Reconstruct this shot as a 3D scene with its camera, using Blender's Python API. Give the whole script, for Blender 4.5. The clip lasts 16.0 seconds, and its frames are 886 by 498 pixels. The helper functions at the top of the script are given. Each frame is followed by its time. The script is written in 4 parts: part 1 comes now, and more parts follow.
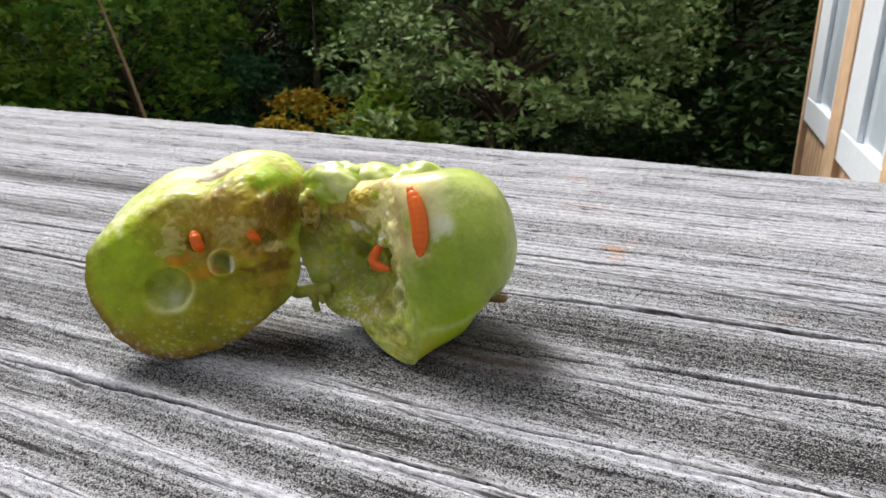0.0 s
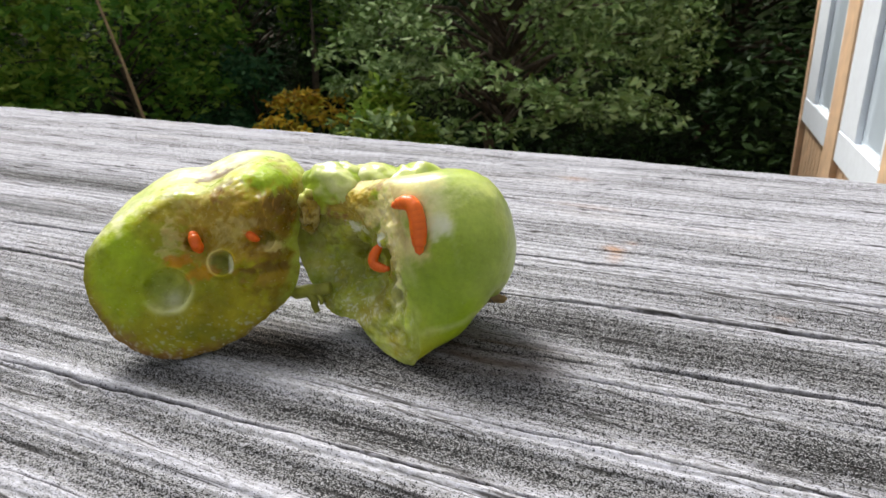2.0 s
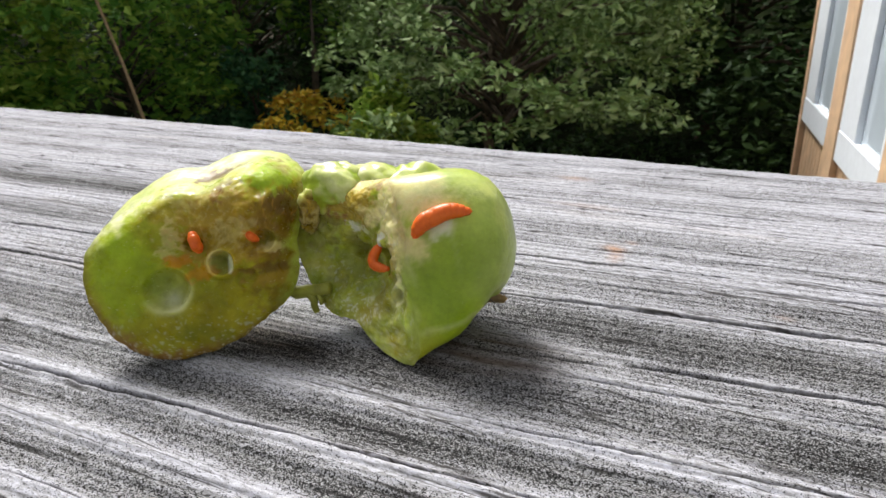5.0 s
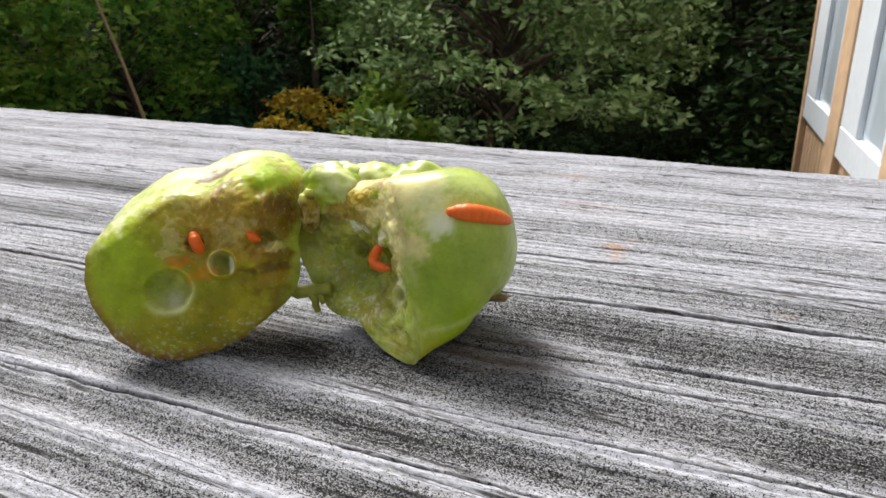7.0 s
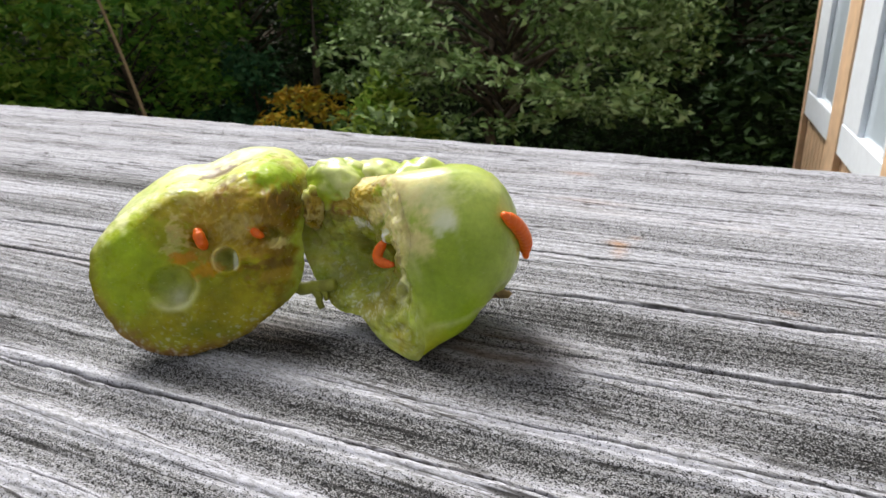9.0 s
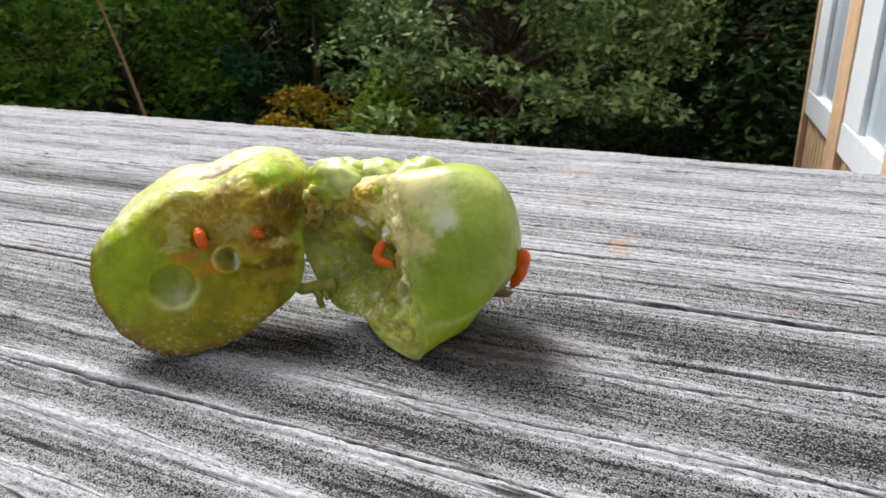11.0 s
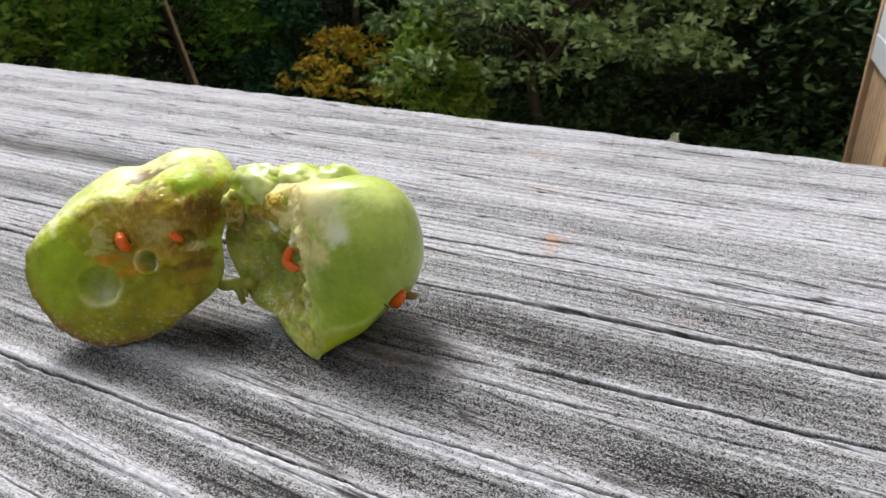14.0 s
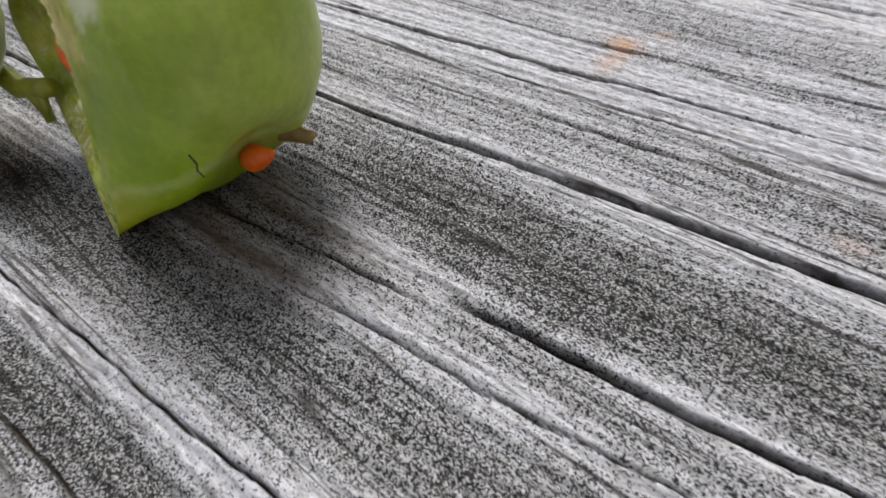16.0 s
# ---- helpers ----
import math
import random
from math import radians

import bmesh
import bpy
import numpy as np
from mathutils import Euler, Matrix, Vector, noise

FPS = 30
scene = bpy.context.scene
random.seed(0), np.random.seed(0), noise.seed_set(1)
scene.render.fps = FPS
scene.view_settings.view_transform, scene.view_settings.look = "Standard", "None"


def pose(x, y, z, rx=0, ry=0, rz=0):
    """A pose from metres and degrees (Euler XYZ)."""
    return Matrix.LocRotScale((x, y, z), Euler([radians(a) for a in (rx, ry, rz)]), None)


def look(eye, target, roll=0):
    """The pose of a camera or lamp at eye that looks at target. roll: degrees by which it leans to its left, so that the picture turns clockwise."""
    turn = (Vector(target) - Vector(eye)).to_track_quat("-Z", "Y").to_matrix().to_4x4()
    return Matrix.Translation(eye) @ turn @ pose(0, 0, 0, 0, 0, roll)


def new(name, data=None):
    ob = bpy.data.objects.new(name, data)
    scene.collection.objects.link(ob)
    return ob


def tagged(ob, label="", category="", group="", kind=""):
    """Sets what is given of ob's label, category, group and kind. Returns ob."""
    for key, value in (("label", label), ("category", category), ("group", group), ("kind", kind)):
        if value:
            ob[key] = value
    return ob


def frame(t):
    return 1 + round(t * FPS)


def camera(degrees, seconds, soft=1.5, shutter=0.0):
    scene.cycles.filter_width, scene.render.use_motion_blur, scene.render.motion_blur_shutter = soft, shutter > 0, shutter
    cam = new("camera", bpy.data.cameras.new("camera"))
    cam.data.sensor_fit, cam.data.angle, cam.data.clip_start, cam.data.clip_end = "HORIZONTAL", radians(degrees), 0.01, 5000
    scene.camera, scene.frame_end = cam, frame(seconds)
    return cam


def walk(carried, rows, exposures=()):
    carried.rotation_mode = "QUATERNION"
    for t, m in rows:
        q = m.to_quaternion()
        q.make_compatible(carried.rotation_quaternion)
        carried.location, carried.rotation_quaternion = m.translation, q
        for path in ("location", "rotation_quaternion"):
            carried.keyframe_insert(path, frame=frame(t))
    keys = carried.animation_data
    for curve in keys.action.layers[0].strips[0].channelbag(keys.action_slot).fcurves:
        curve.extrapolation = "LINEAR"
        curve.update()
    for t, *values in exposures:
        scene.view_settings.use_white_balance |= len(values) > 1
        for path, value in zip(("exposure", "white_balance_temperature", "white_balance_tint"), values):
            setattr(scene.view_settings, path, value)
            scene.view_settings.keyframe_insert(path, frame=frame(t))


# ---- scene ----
cam = camera(74.4, 16.0, soft=1.5, shutter=0.12)
cam.data.dof.use_dof, cam.data.dof.focus_distance, cam.data.dof.aperture_fstop = True, 0.050, 150.0
PATH = [
    (0, 0.03233, -0.04823, 0.03488, -22.89, 0.40, 22.89),
    (1, 0.03239, -0.04825, 0.03490, -22.84, 0.44, 22.86),
    (2, 0.03229, -0.04827, 0.03485, -22.82, 0.36, 22.77),
    (3, 0.03232, -0.04826, 0.03478, -22.75, 0.39, 22.75),
    (4, 0.03230, -0.04823, 0.03476, -22.75, 0.38, 22.73),
    (6.5, 0.03225, -0.04813, 0.03484, -22.94, 0.66, 22.75),
    (7, 0.03226, -0.04813, 0.03488, -22.98, 0.71, 22.74),
    (7.5, 0.03220, -0.04816, 0.03484, -23.03, 0.74, 22.78),
    (8, 0.03209, -0.04833, 0.03474, -23.07, 0.75, 22.83),
    (8.5, 0.03208, -0.04833, 0.03481, -23.15, 0.75, 22.83),
    (9, 0.03204, -0.04836, 0.03479, -23.21, 0.73, 22.83),
    (11.5, 0.03204, -0.04841, 0.03475, -23.31, 0.90, 22.83),
    (12, 0.03269, -0.04864, 0.03455, -23.64, 0.85, 23.04),
    (12.5, 0.03299, -0.04853, 0.03451, -23.92, 0.85, 23.08),
    (13, 0.03394, -0.04832, 0.03433, -24.39, 0.70, 23.17),
    (13.5, 0.03735, -0.04714, 0.03739, -26.31, 0.83, 23.87),
    (14, 0.04621, -0.04212, 0.04234, -28.41, 1.15, 26.73),
    (14.2, 0.04971, -0.03864, 0.04122, -30.33, 2.04, 28.18),
    (14.5, 0.05623, -0.03391, 0.04149, -33.33, 1.82, 31.17),
    (14.8, 0.05912, -0.02958, 0.03871, -35.36, 2.90, 34.79),
    (15, 0.06094, -0.02860, 0.03856, -35.35, 3.78, 37.56),
    (15.5, 0.06199, -0.02644, 0.03852, -37.02, 4.95, 40.06),
    (15.6, 0.05908, -0.02242, 0.03593, -38.29, 5.02, 40.48),
    (15.7, 0.05452, -0.01574, 0.03136, -40.34, 6.00, 41.20),
    (15.8, 0.05020, -0.01332, 0.02864, -41.50, 5.07, 39.75),
    (16, 0.04338, -0.00873, 0.02580, -46.68, 3.33, 38.75),
]
walk(cam, [(t, pose(x, y, z, 90 + p, r, w)) for t, x, y, z, p, r, w in PATH],
     exposures=((0.0, 0.62), (13.0, 0.60), (14.5, 0.49), (15.5, 0.34), (16.0, 0.34)))

# ---------------------------------------------------------------- light
world = bpy.data.worlds.new("sky")
scene.world = world
world.use_nodes = True
_n = world.node_tree.nodes
_sky = _n.new("ShaderNodeTexSky")
_sky.sky_type = "NISHITA"
_sky.sun_disc = False
_sky.sun_elevation = radians(52)
_sky.sun_rotation = radians(-51)
_sky.dust_density = 4.0
_haze = _n.new("ShaderNodeHueSaturation")
_haze.inputs["Saturation"].default_value = 0.3
world.node_tree.links.new(_sky.outputs[0], _haze.inputs["Color"])
world.node_tree.links.new(_haze.outputs[0], _n["Background"].inputs[0])
_n["Background"].inputs[1].default_value = 0.092
sun = new("sun", bpy.data.lights.new("sun", "SUN"))
sun.data.energy, sun.data.angle, sun.data.color = 3.3, radians(24), (1.0, 0.97, 0.92)
sun.matrix_world = look((-3.2, 2.6, 5.0), (0, 0, 0))

MM = 0.001


# ---------------------------------------------------------------- materials
def material(name, rough=0.6, spec=0.5):
    m = bpy.data.materials.new(name)
    m.use_nodes = True
    nt = m.node_tree
    b = nt.nodes["Principled BSDF"]
    b.inputs["Roughness"].default_value = rough
    b.inputs["Specular IOR Level"].default_value = spec
    return m, nt, b


def node(nt, kind, **values):
    n = nt.nodes.new(kind)
    for key, value in values.items():
        n.inputs[key.replace("_", " ")].default_value = value
    return n


def noise_tex(nt, vec, scale, detail=4.0, rough=0.6):
    n = node(nt, "ShaderNodeTexNoise", Scale=scale, Detail=detail, Roughness=rough)
    nt.links.new(vec, n.inputs["Vector"])
    return n.outputs["Fac"]


def ramp(nt, fac, *stops):
    r = nt.nodes.new("ShaderNodeValToRGB")
    e = r.color_ramp.elements
    while len(e) < len(stops):
        e.new(0.5)
    for k, (at, col) in enumerate(stops):
        e[k].position = at
        e[k].color = (*col, 1) if len(col) == 3 else col
    nt.links.new(fac, r.inputs["Fac"])
    return r.outputs["Color"]


def grey(v):
    return (v, v, v)


def mix(nt, fac, a, b, kind="MIX"):
    m = nt.nodes.new("ShaderNodeMix")
    m.data_type, m.blend_type = "RGBA", kind
    for sock, val in ((m.inputs[0], fac), (m.inputs[6], a), (m.inputs[7], b)):
        if isinstance(val, (int, float)):
            sock.default_value = val
        elif isinstance(val, tuple):
            sock.default_value = (*val, 1)
        else:
            nt.links.new(val, sock)
    return m.outputs[2]


def coords(nt, kind="Object", scale=(1, 1, 1), turn=0.0):
    c = nt.nodes.new("ShaderNodeTexCoord")
    m = nt.nodes.new("ShaderNodeMapping")
    m.inputs["Scale"].default_value = scale
    m.inputs["Rotation"].default_value = (0, 0, turn)
    nt.links.new(c.outputs[kind], m.inputs["Vector"])
    return m.outputs["Vector"]


def bump(nt, b, height, strength, distance):
    n = node(nt, "ShaderNodeBump", Strength=strength, Distance=distance)
    nt.links.new(height, n.inputs["Height"])
    nt.links.new(n.outputs["Normal"], b.inputs["Normal"])


def attribute(nt, name):
    a = nt.nodes.new("ShaderNodeAttribute")
    a.attribute_name = name
    return a


def maths(nt, kind, a, b=0.0, c=0.0):
    m = nt.nodes.new("ShaderNodeMath")
    m.operation = kind
    for sock, val in zip(m.inputs, (a, b, c)):
        if isinstance(val, (int, float)):
            sock.default_value = val
        else:
            nt.links.new(val, sock)
    return m.outputs[0]


def checks(nt, scale, width, breaks, turn):
    """Thin dark lines along the grain that break off and begin again, 0 to 1."""
    n = noise_tex(nt, coords(nt, "Object", scale, turn), 1.0, 2.0, 0.5)
    off = maths(nt, "ABSOLUTE", maths(nt, "SUBTRACT", n, 0.5))
    line = ramp(nt, off, (width * 0.35, grey(1.0)), (width, grey(0.0)))
    gaps = noise_tex(nt, coords(nt, "Object", (scale[0] * 2.4, scale[1] * 0.45, 50), turn), 1.0, 2.0, 0.5)
    return maths(nt, "MULTIPLY", line, ramp(nt, gaps, (breaks, grey(0.0)), (breaks + 0.06, grey(1.0))))


def wood_material():
    m, nt, b = material("weathered_wood", 0.88, 0.12)
    turn = radians(-3.2)
    hollow = attribute(nt, "hollow").outputs["Fac"]
    fine = noise_tex(nt, coords(nt, "Object", (1000, 4600, 900), turn), 1.0, 5.0, 0.75)
    mid = noise_tex(nt, coords(nt, "Object", (22, 520, 60), turn), 1.0, 4.0, 0.6)
    col = ramp(nt, fine, (0.33, (0.18, 0.18, 0.183)), (0.46, (0.34, 0.34, 0.355)), (0.60, (0.57, 0.575, 0.65)))
    col = mix(nt, ramp(nt, mid, (0.48, grey(0.0)), (0.68, grey(0.36))), col, (0.61, 0.615, 0.705))
    col = mix(nt, ramp(nt, mid, (0.30, grey(0.38)), (0.42, grey(0.0))), col, (0.18, 0.175, 0.17))
    warm = noise_tex(nt, coords(nt, "Object", (18, 110, 60), turn), 1.0, 3.0, 0.6)
    col = mix(nt, ramp(nt, warm, (0.58, grey(0.0)), (0.72, grey(0.35))), col, mix(nt, 1.0, col, (1.0, 0.88, 0.72), "MULTIPLY"))
    # grey film of mildew in the hollows, then pale grains and black specks
    col = mix(nt, maths(nt, "MULTIPLY", hollow, 0.62), col, (0.15, 0.15, 0.148))
    bit = nt.nodes.new("ShaderNodeTexVoronoi")
    nt.links.new(coords(nt, "Object", (3000, 5200, 2500), turn + 0.5), bit.inputs["Vector"])
    shade = nt.nodes.new("ShaderNodeSeparateColor")
    nt.links.new(bit.outputs["Color"], shade.inputs[0])
    col = mix(nt, ramp(nt, shade.outputs[1], (0.0, grey(0.35)), (0.4, grey(0.0))), col, (0.09, 0.09, 0.09))
    col = mix(nt, maths(nt, "MULTIPLY", ramp(nt, shade.outputs[0], (0.62, grey(0.0)), (0.85, grey(1.0))), maths(nt, "MULTIPLY", hollow, 0.85)), col, (0.43, 0.435, 0.44))
    lines = maths(nt, "MAXIMUM", checks(nt, (9, 230, 40), 0.011, 0.52, turn), checks(nt, (22, 620, 60), 0.016, 0.53, turn))
    lines = maths(nt, "MAXIMUM", lines, checks(nt, (14, 350, 50), 0.009, 0.50, turn))
    col = mix(nt, maths(nt, "MULTIPLY", lines, 0.85), col, (0.035, 0.031, 0.028))
    cell = nt.nodes.new("ShaderNodeTexVoronoi")
    nt.links.new(coords(nt, "Object", (2050, 2800, 1800), turn), cell.inputs["Vector"])
    single = nt.nodes.new("ShaderNodeSeparateColor")
    nt.links.new(cell.outputs["Color"], single.inputs[0])
    cloud = noise_tex(nt, coords(nt, "Object", (2600, 3600, 2000), turn), 1.0, 3.0, 0.7)
    speck = maths(nt, "MULTIPLY_ADD", single.outputs[0], 0.40, maths(nt, "MULTIPLY_ADD", cloud, 0.55, 0.025))
    patch = noise_tex(nt, coords(nt, "Object", (60, 190, 90), turn), 1.0, 3.0, 0.65)
    level = maths(nt, "ADD", maths(nt, "MULTIPLY_ADD", hollow, 0.30, 0.175), maths(nt, "MULTIPLY", patch, 0.25))
    depth = maths(nt, "SUBTRACT", level, speck)
    mask = ramp(nt, maths(nt, "ADD", depth, 0.014), (0.0, grey(0.0)), (0.036, grey(1.0)))
    deep = noise_tex(nt, coords(nt, "Object", (5200, 6500, 4000), turn), 1.0, 1.0, 0.5)
    col = mix(nt, mask, col, ramp(nt, deep, (0.35, (0.008, 0.008, 0.009)), (0.65, (0.045, 0.044, 0.043))))
    col = mix(nt, attribute(nt, "crack").outputs["Fac"], col, (0.024, 0.018, 0.014))
    # brown stain by the gall, with the gall's contact shade darkened into it
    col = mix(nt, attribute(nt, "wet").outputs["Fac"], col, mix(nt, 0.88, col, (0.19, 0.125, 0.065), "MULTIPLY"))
    col = mix(nt, attribute(nt, "stain").outputs["Fac"], col, (0.42, 0.22, 0.10))
    nt.links.new(col, b.inputs["Base Color"])
    relief = maths(nt, "ADD", maths(nt, "MULTIPLY", mask, 0.3), maths(nt, "ADD", lines, maths(nt, "MULTIPLY", fine, -0.6)))
    bump(nt, b, relief, 0.35, -0.0002)
    return m


def flesh_material(name, rough, tint_noise=220.0, wet=False):
    m, nt, b = material(name, rough, 0.22 if wet else 0.33)
    vec = coords(nt, "Object", (1, 1, 1))
    n1 = noise_tex(nt, vec, tint_noise, 4.0, 0.6)
    n2 = noise_tex(nt, vec, 1500.0, 3.0, 0.6)
    col = attribute(nt, "tint").outputs["Color"]
    col = mix(nt, 0.42, col, ramp(nt, n1, (0.3, grey(0.25)), (0.7, grey(0.8))), "OVERLAY")
    # pale flecks of the tissue, which also paint its moist sparkle
    fleck = noise_tex(nt, coords(nt, "Object", (0.6, 1, 1.6)), 2000.0, 2.0, 0.6)
    col = mix(nt, ramp(nt, fleck, (0.66, grey(0.0)), (0.74, grey(0.42 if wet else 0.12))), col, (0.70, 0.68, 0.34))
    col = mix(nt, 0.15, col, ramp(nt, n2, (0.3, grey(0.2)), (0.7, grey(0.85))), "OVERLAY")
    nt.links.new(col, b.inputs["Base Color"])
    b.inputs["Subsurface Weight"].default_value = 0.6 if wet else 0.45
    b.inputs["Subsurface Radius"].default_value = (0.9, 1.0, 0.3)
    b.inputs["Subsurface Scale"].default_value = 0.0028 if wet else 0.0014
    if wet:
        grain = noise_tex(nt, vec, 600.0, 4.0, 0.65)
        gloss = noise_tex(nt, vec, 900.0, 2.0, 0.5)
        nt.links.new(ramp(nt, gloss, (0.38, grey(0.16)), (0.54, grey(0.58))), b.inputs["Roughness"])
        lumps = noise_tex(nt, vec, 260.0, 3.0, 0.6)
        bump(nt, b, maths(nt, "ADD", grain, maths(nt, "MULTIPLY", lumps, 1.5)), 0.32, 0.0006)
    else:
        b.inputs["Coat Weight"].default_value = 0.25
        b.inputs["Coat Roughness"].default_value = 0.22
        bump(nt, b, n2, 0.2, 0.0003)
    return m


def plain_material(name, colour, rough=0.6, scale=40.0, amount=0.3, bump_by=0.0, spec=0.4):
    m, nt, b = material(name, rough, spec)
    n = noise_tex(nt, coords(nt), scale, 4.0, 0.6)
    lo = tuple(c * (1 - amount) for c in colour)
    hi = tuple(min(1, c * (1 + amount)) for c in colour)
    nt.links.new(ramp(nt, n, (0.3, lo), (0.7, hi)), b.inputs["Base Color"])
    if bump_by:
        bump(nt, b, n, 0.5, bump_by)
    return m


def leaf_material(name, *colours, through_light=0.0):
    m, nt, b = material(name, 0.6, 0.15)
    g = nt.nodes.new("ShaderNodeNewGeometry")
    stops = [(k / max(1, len(colours) - 1), c) for k, c in enumerate(colours)]
    col = ramp(nt, g.outputs["Random Per Island"], *stops)
    nt.links.new(col, b.inputs["Base Color"])
    if through_light:
        thin, both = nt.nodes.new("ShaderNodeBsdfTranslucent"), nt.nodes.new("ShaderNodeMixShader")
        nt.links.new(col, thin.inputs["Color"])
        both.inputs[0].default_value = through_light
        nt.links.new(b.outputs[0], both.inputs[1])
        nt.links.new(thin.outputs[0], both.inputs[2])
        nt.links.new(both.outputs[0], [n for n in nt.nodes if n.type == "OUTPUT_MATERIAL"][0].inputs["Surface"])
    return m


WOOD = wood_material()
FLESH = flesh_material("gall_flesh", 0.36, wet=True)
SKIN = flesh_material("gall_skin", 0.33, 160.0)


# ---------------------------------------------------------------- mesh tools
def mesh_object(name, verts, faces, mat, parent=None, label="", smooth=True):
    me = bpy.data.meshes.new(name)
    me.from_pydata([tuple(v) for v in verts], [], faces)
    me.update()
    if mat is not None:
        me.materials.append(mat)
    if smooth:
        me.polygons.foreach_set("use_smooth", [True] * len(me.polygons))
    ob = new(name, me)
    if parent is not None:
        ob.parent = parent
    if label:
        tagged(ob, label)
    return ob


def part(name, bm, mat, parent, label="", smooth=False):
    me = bpy.data.meshes.new(name)
    bm.to_mesh(me)
    bm.free()
    if mat is not None:
        me.materials.append(mat)
    if smooth:
        me.polygons.foreach_set("use_smooth", [True] * len(me.polygons))
    ob = new(name, me)
    if parent is not None:
        ob.parent = parent
    if label:
        tagged(ob, label)
    return ob


def box(lo, hi, bevel=0.0):
    bm = bmesh.new()
    bmesh.ops.create_cube(bm, size=1.0)
    for v in bm.verts:
        for k in range(3):
            v.co[k] = lo[k] if v.co[k] < 0 else hi[k]
    if bevel:
        bmesh.ops.bevel(bm, geom=bm.edges[:], offset=bevel, segments=2, affect="EDGES")
    return bm


def float_attribute(ob, name, values):
    a = ob.data.attributes.new(name, "FLOAT", "POINT")
    a.data.foreach_set("value", np.asarray(values, dtype=np.float32).ravel())


def colour_attribute(ob, name, values):
    a = ob.data.attributes.new(name, "FLOAT_COLOR", "POINT")
    v = np.ones((len(values), 4), dtype=np.float32)
    v[:, :3] = values
    a.data.foreach_set("color", v.ravel())


def step(lo, hi, x):
    t = np.clip((np.asarray(x, float) - lo) / (hi - lo), 0, 1)
    return t * t * (3 - 2 * t)


def fbm(x, y, z=0.0, octaves=3):
    return noise.fractal(Vector((x, y, z)), 1.0, 2.0, octaves)


def veil(x, y, z=0.0, octaves=3):
    """The same, askew to the axes."""
    z = z + 0.37
    return noise.fractal(Vector((0.62 * x - 0.71 * y + 0.33 * z + 5.3, 0.74 * x + 0.52 * y - 0.42 * z + 1.7, 0.13 * x + 0.47 * y + 0.85 * z)), 1.0, 2.0, octaves)


def limb(bm, pts, r0, r1, sides=7):
    rings = []
    for i, p in enumerate(pts):
        p = Vector(p)
        q = Vector(pts[min(i + 1, len(pts) - 1)]) - Vector(pts[max(i - 1, 0)])
        m = q.to_track_quat("Z", "Y").to_matrix()
        r = r0 + (r1 - r0) * i / (len(pts) - 1)
        rings.append([bm.verts.new(p + m @ Vector((r * math.cos(2 * math.pi * k / sides), r * math.sin(2 * math.pi * k / sides), 0))) for k in range(sides)])
    for a, b in zip(rings, rings[1:]):
        for k in range(sides):
            bm.faces.new((a[k], a[(k + 1) % sides], b[(k + 1) % sides], b[k]))
    bm.faces.new(rings[-1])


# ---------------------------------------------------------------- the rail
# cracks along the grain: start x, y, end x, y, half width, depth (mm)
LONG_CRACKS = [
    (-85, 10.9, 95, 23.6, 0.42, 1.4), (-20, 28.2, 120, 39.4, 0.30, 1.0), (27.5, 6.2, 90, 12.7, 0.32, 1.1), (-100, 0.8, -15, 5.8, 0.26, 1.0),
    (-10, 34.6, 62, 40.3, 0.15, 0.6), (5, 26.8, 62, 31.7, 0.13, 0.5), (8, 23.3, 70, 28.6, 0.11, 0.4), (-45, -17.9, 60, -13.2, 0.17, 0.7),
    (-5, -8.5, 75, -4.6, 0.13, 0.6), (18, 1.6, 90, 9.0, 0.12, 0.5), (10, -21.4, 52, -17.8, 0.16, 0.6), (-20, -28.4, 42, -25.4, 0.16, 0.6),
]
SHORT_CRACKS = [
    (-30, 52.1, 36, 55.9, 0.20, 0.7), (33, 53.6, 48, 55.2, 0.14, 0.4), (-40, 56.2, 26, 59.9, 0.20, 0.7), (26, 59.6, 51, 60.9, 0.18, 0.6),
    (48.5, 49.9, 85, 52.6, 0.22, 0.8), (37, 72.5, 59, 73.7, 0.26, 0.7), (43, 63.8, 49, 64.4, 0.24, 0.5), (50, 60.2, 66, 60.9, 0.16, 0.5),
    (18, 87.5, 42, 89.7, 0.26, 0.7), (28, 81.6, 39, 82.9, 0.24, 0.6), (12, 3.9, 28, 5.6, 0.13, 0.5), (40, -1.5, 63, -0.7, 0.22, 0.6),
    (8, -13.3, 31, -12.2, 0.16, 0.5), (29, -12.9, 34.5, -10.9, 0.20, 0.6),
]
SIDE_CRACKS = [
    (-110, 19.2, -55, 22.3, 0.16, 0.6), (-160, 52.4, -88, 54.2, 0.2, 0.7), (-120, 44, -50, 48, 0.2, 0.6), (-60, 68.2, 4, 71.2, 0.22, 0.7),
    (58, 23.2, 92, 26.6, 0.12, 0.5), (-90, 79, 10, 83, 0.22, 0.7), (56, 77, 110, 80, 0.22, 0.6), (66, 66, 120, 69, 0.2, 0.6),
]
CRACKS = LONG_CRACKS + SHORT_CRACKS + SIDE_CRACKS


def groove(x, y, line):
    x0, y0, x1, y1, w, d = line
    t = (x - x0) / (x1 - x0)
    yy = y0 + (y1 - y0) * t + 0.22 * np.sin(x * 0.07 + y0) + 0.09 * np.sin(x * 0.41 + y1) + 0.05 * np.sin(x * 1.7 + 2 * y0)
    w = 0.75 * w * (0.85 + 0.12 * np.sin(x * 0.23 + y1) + 0.10 * np.sin(x * 0.71 + y0))
    ends = step(0, 0.12, t) * step(0, 0.12, 1 - t)
    return np.exp(-((y - yy) / w) ** 4) * ends, d


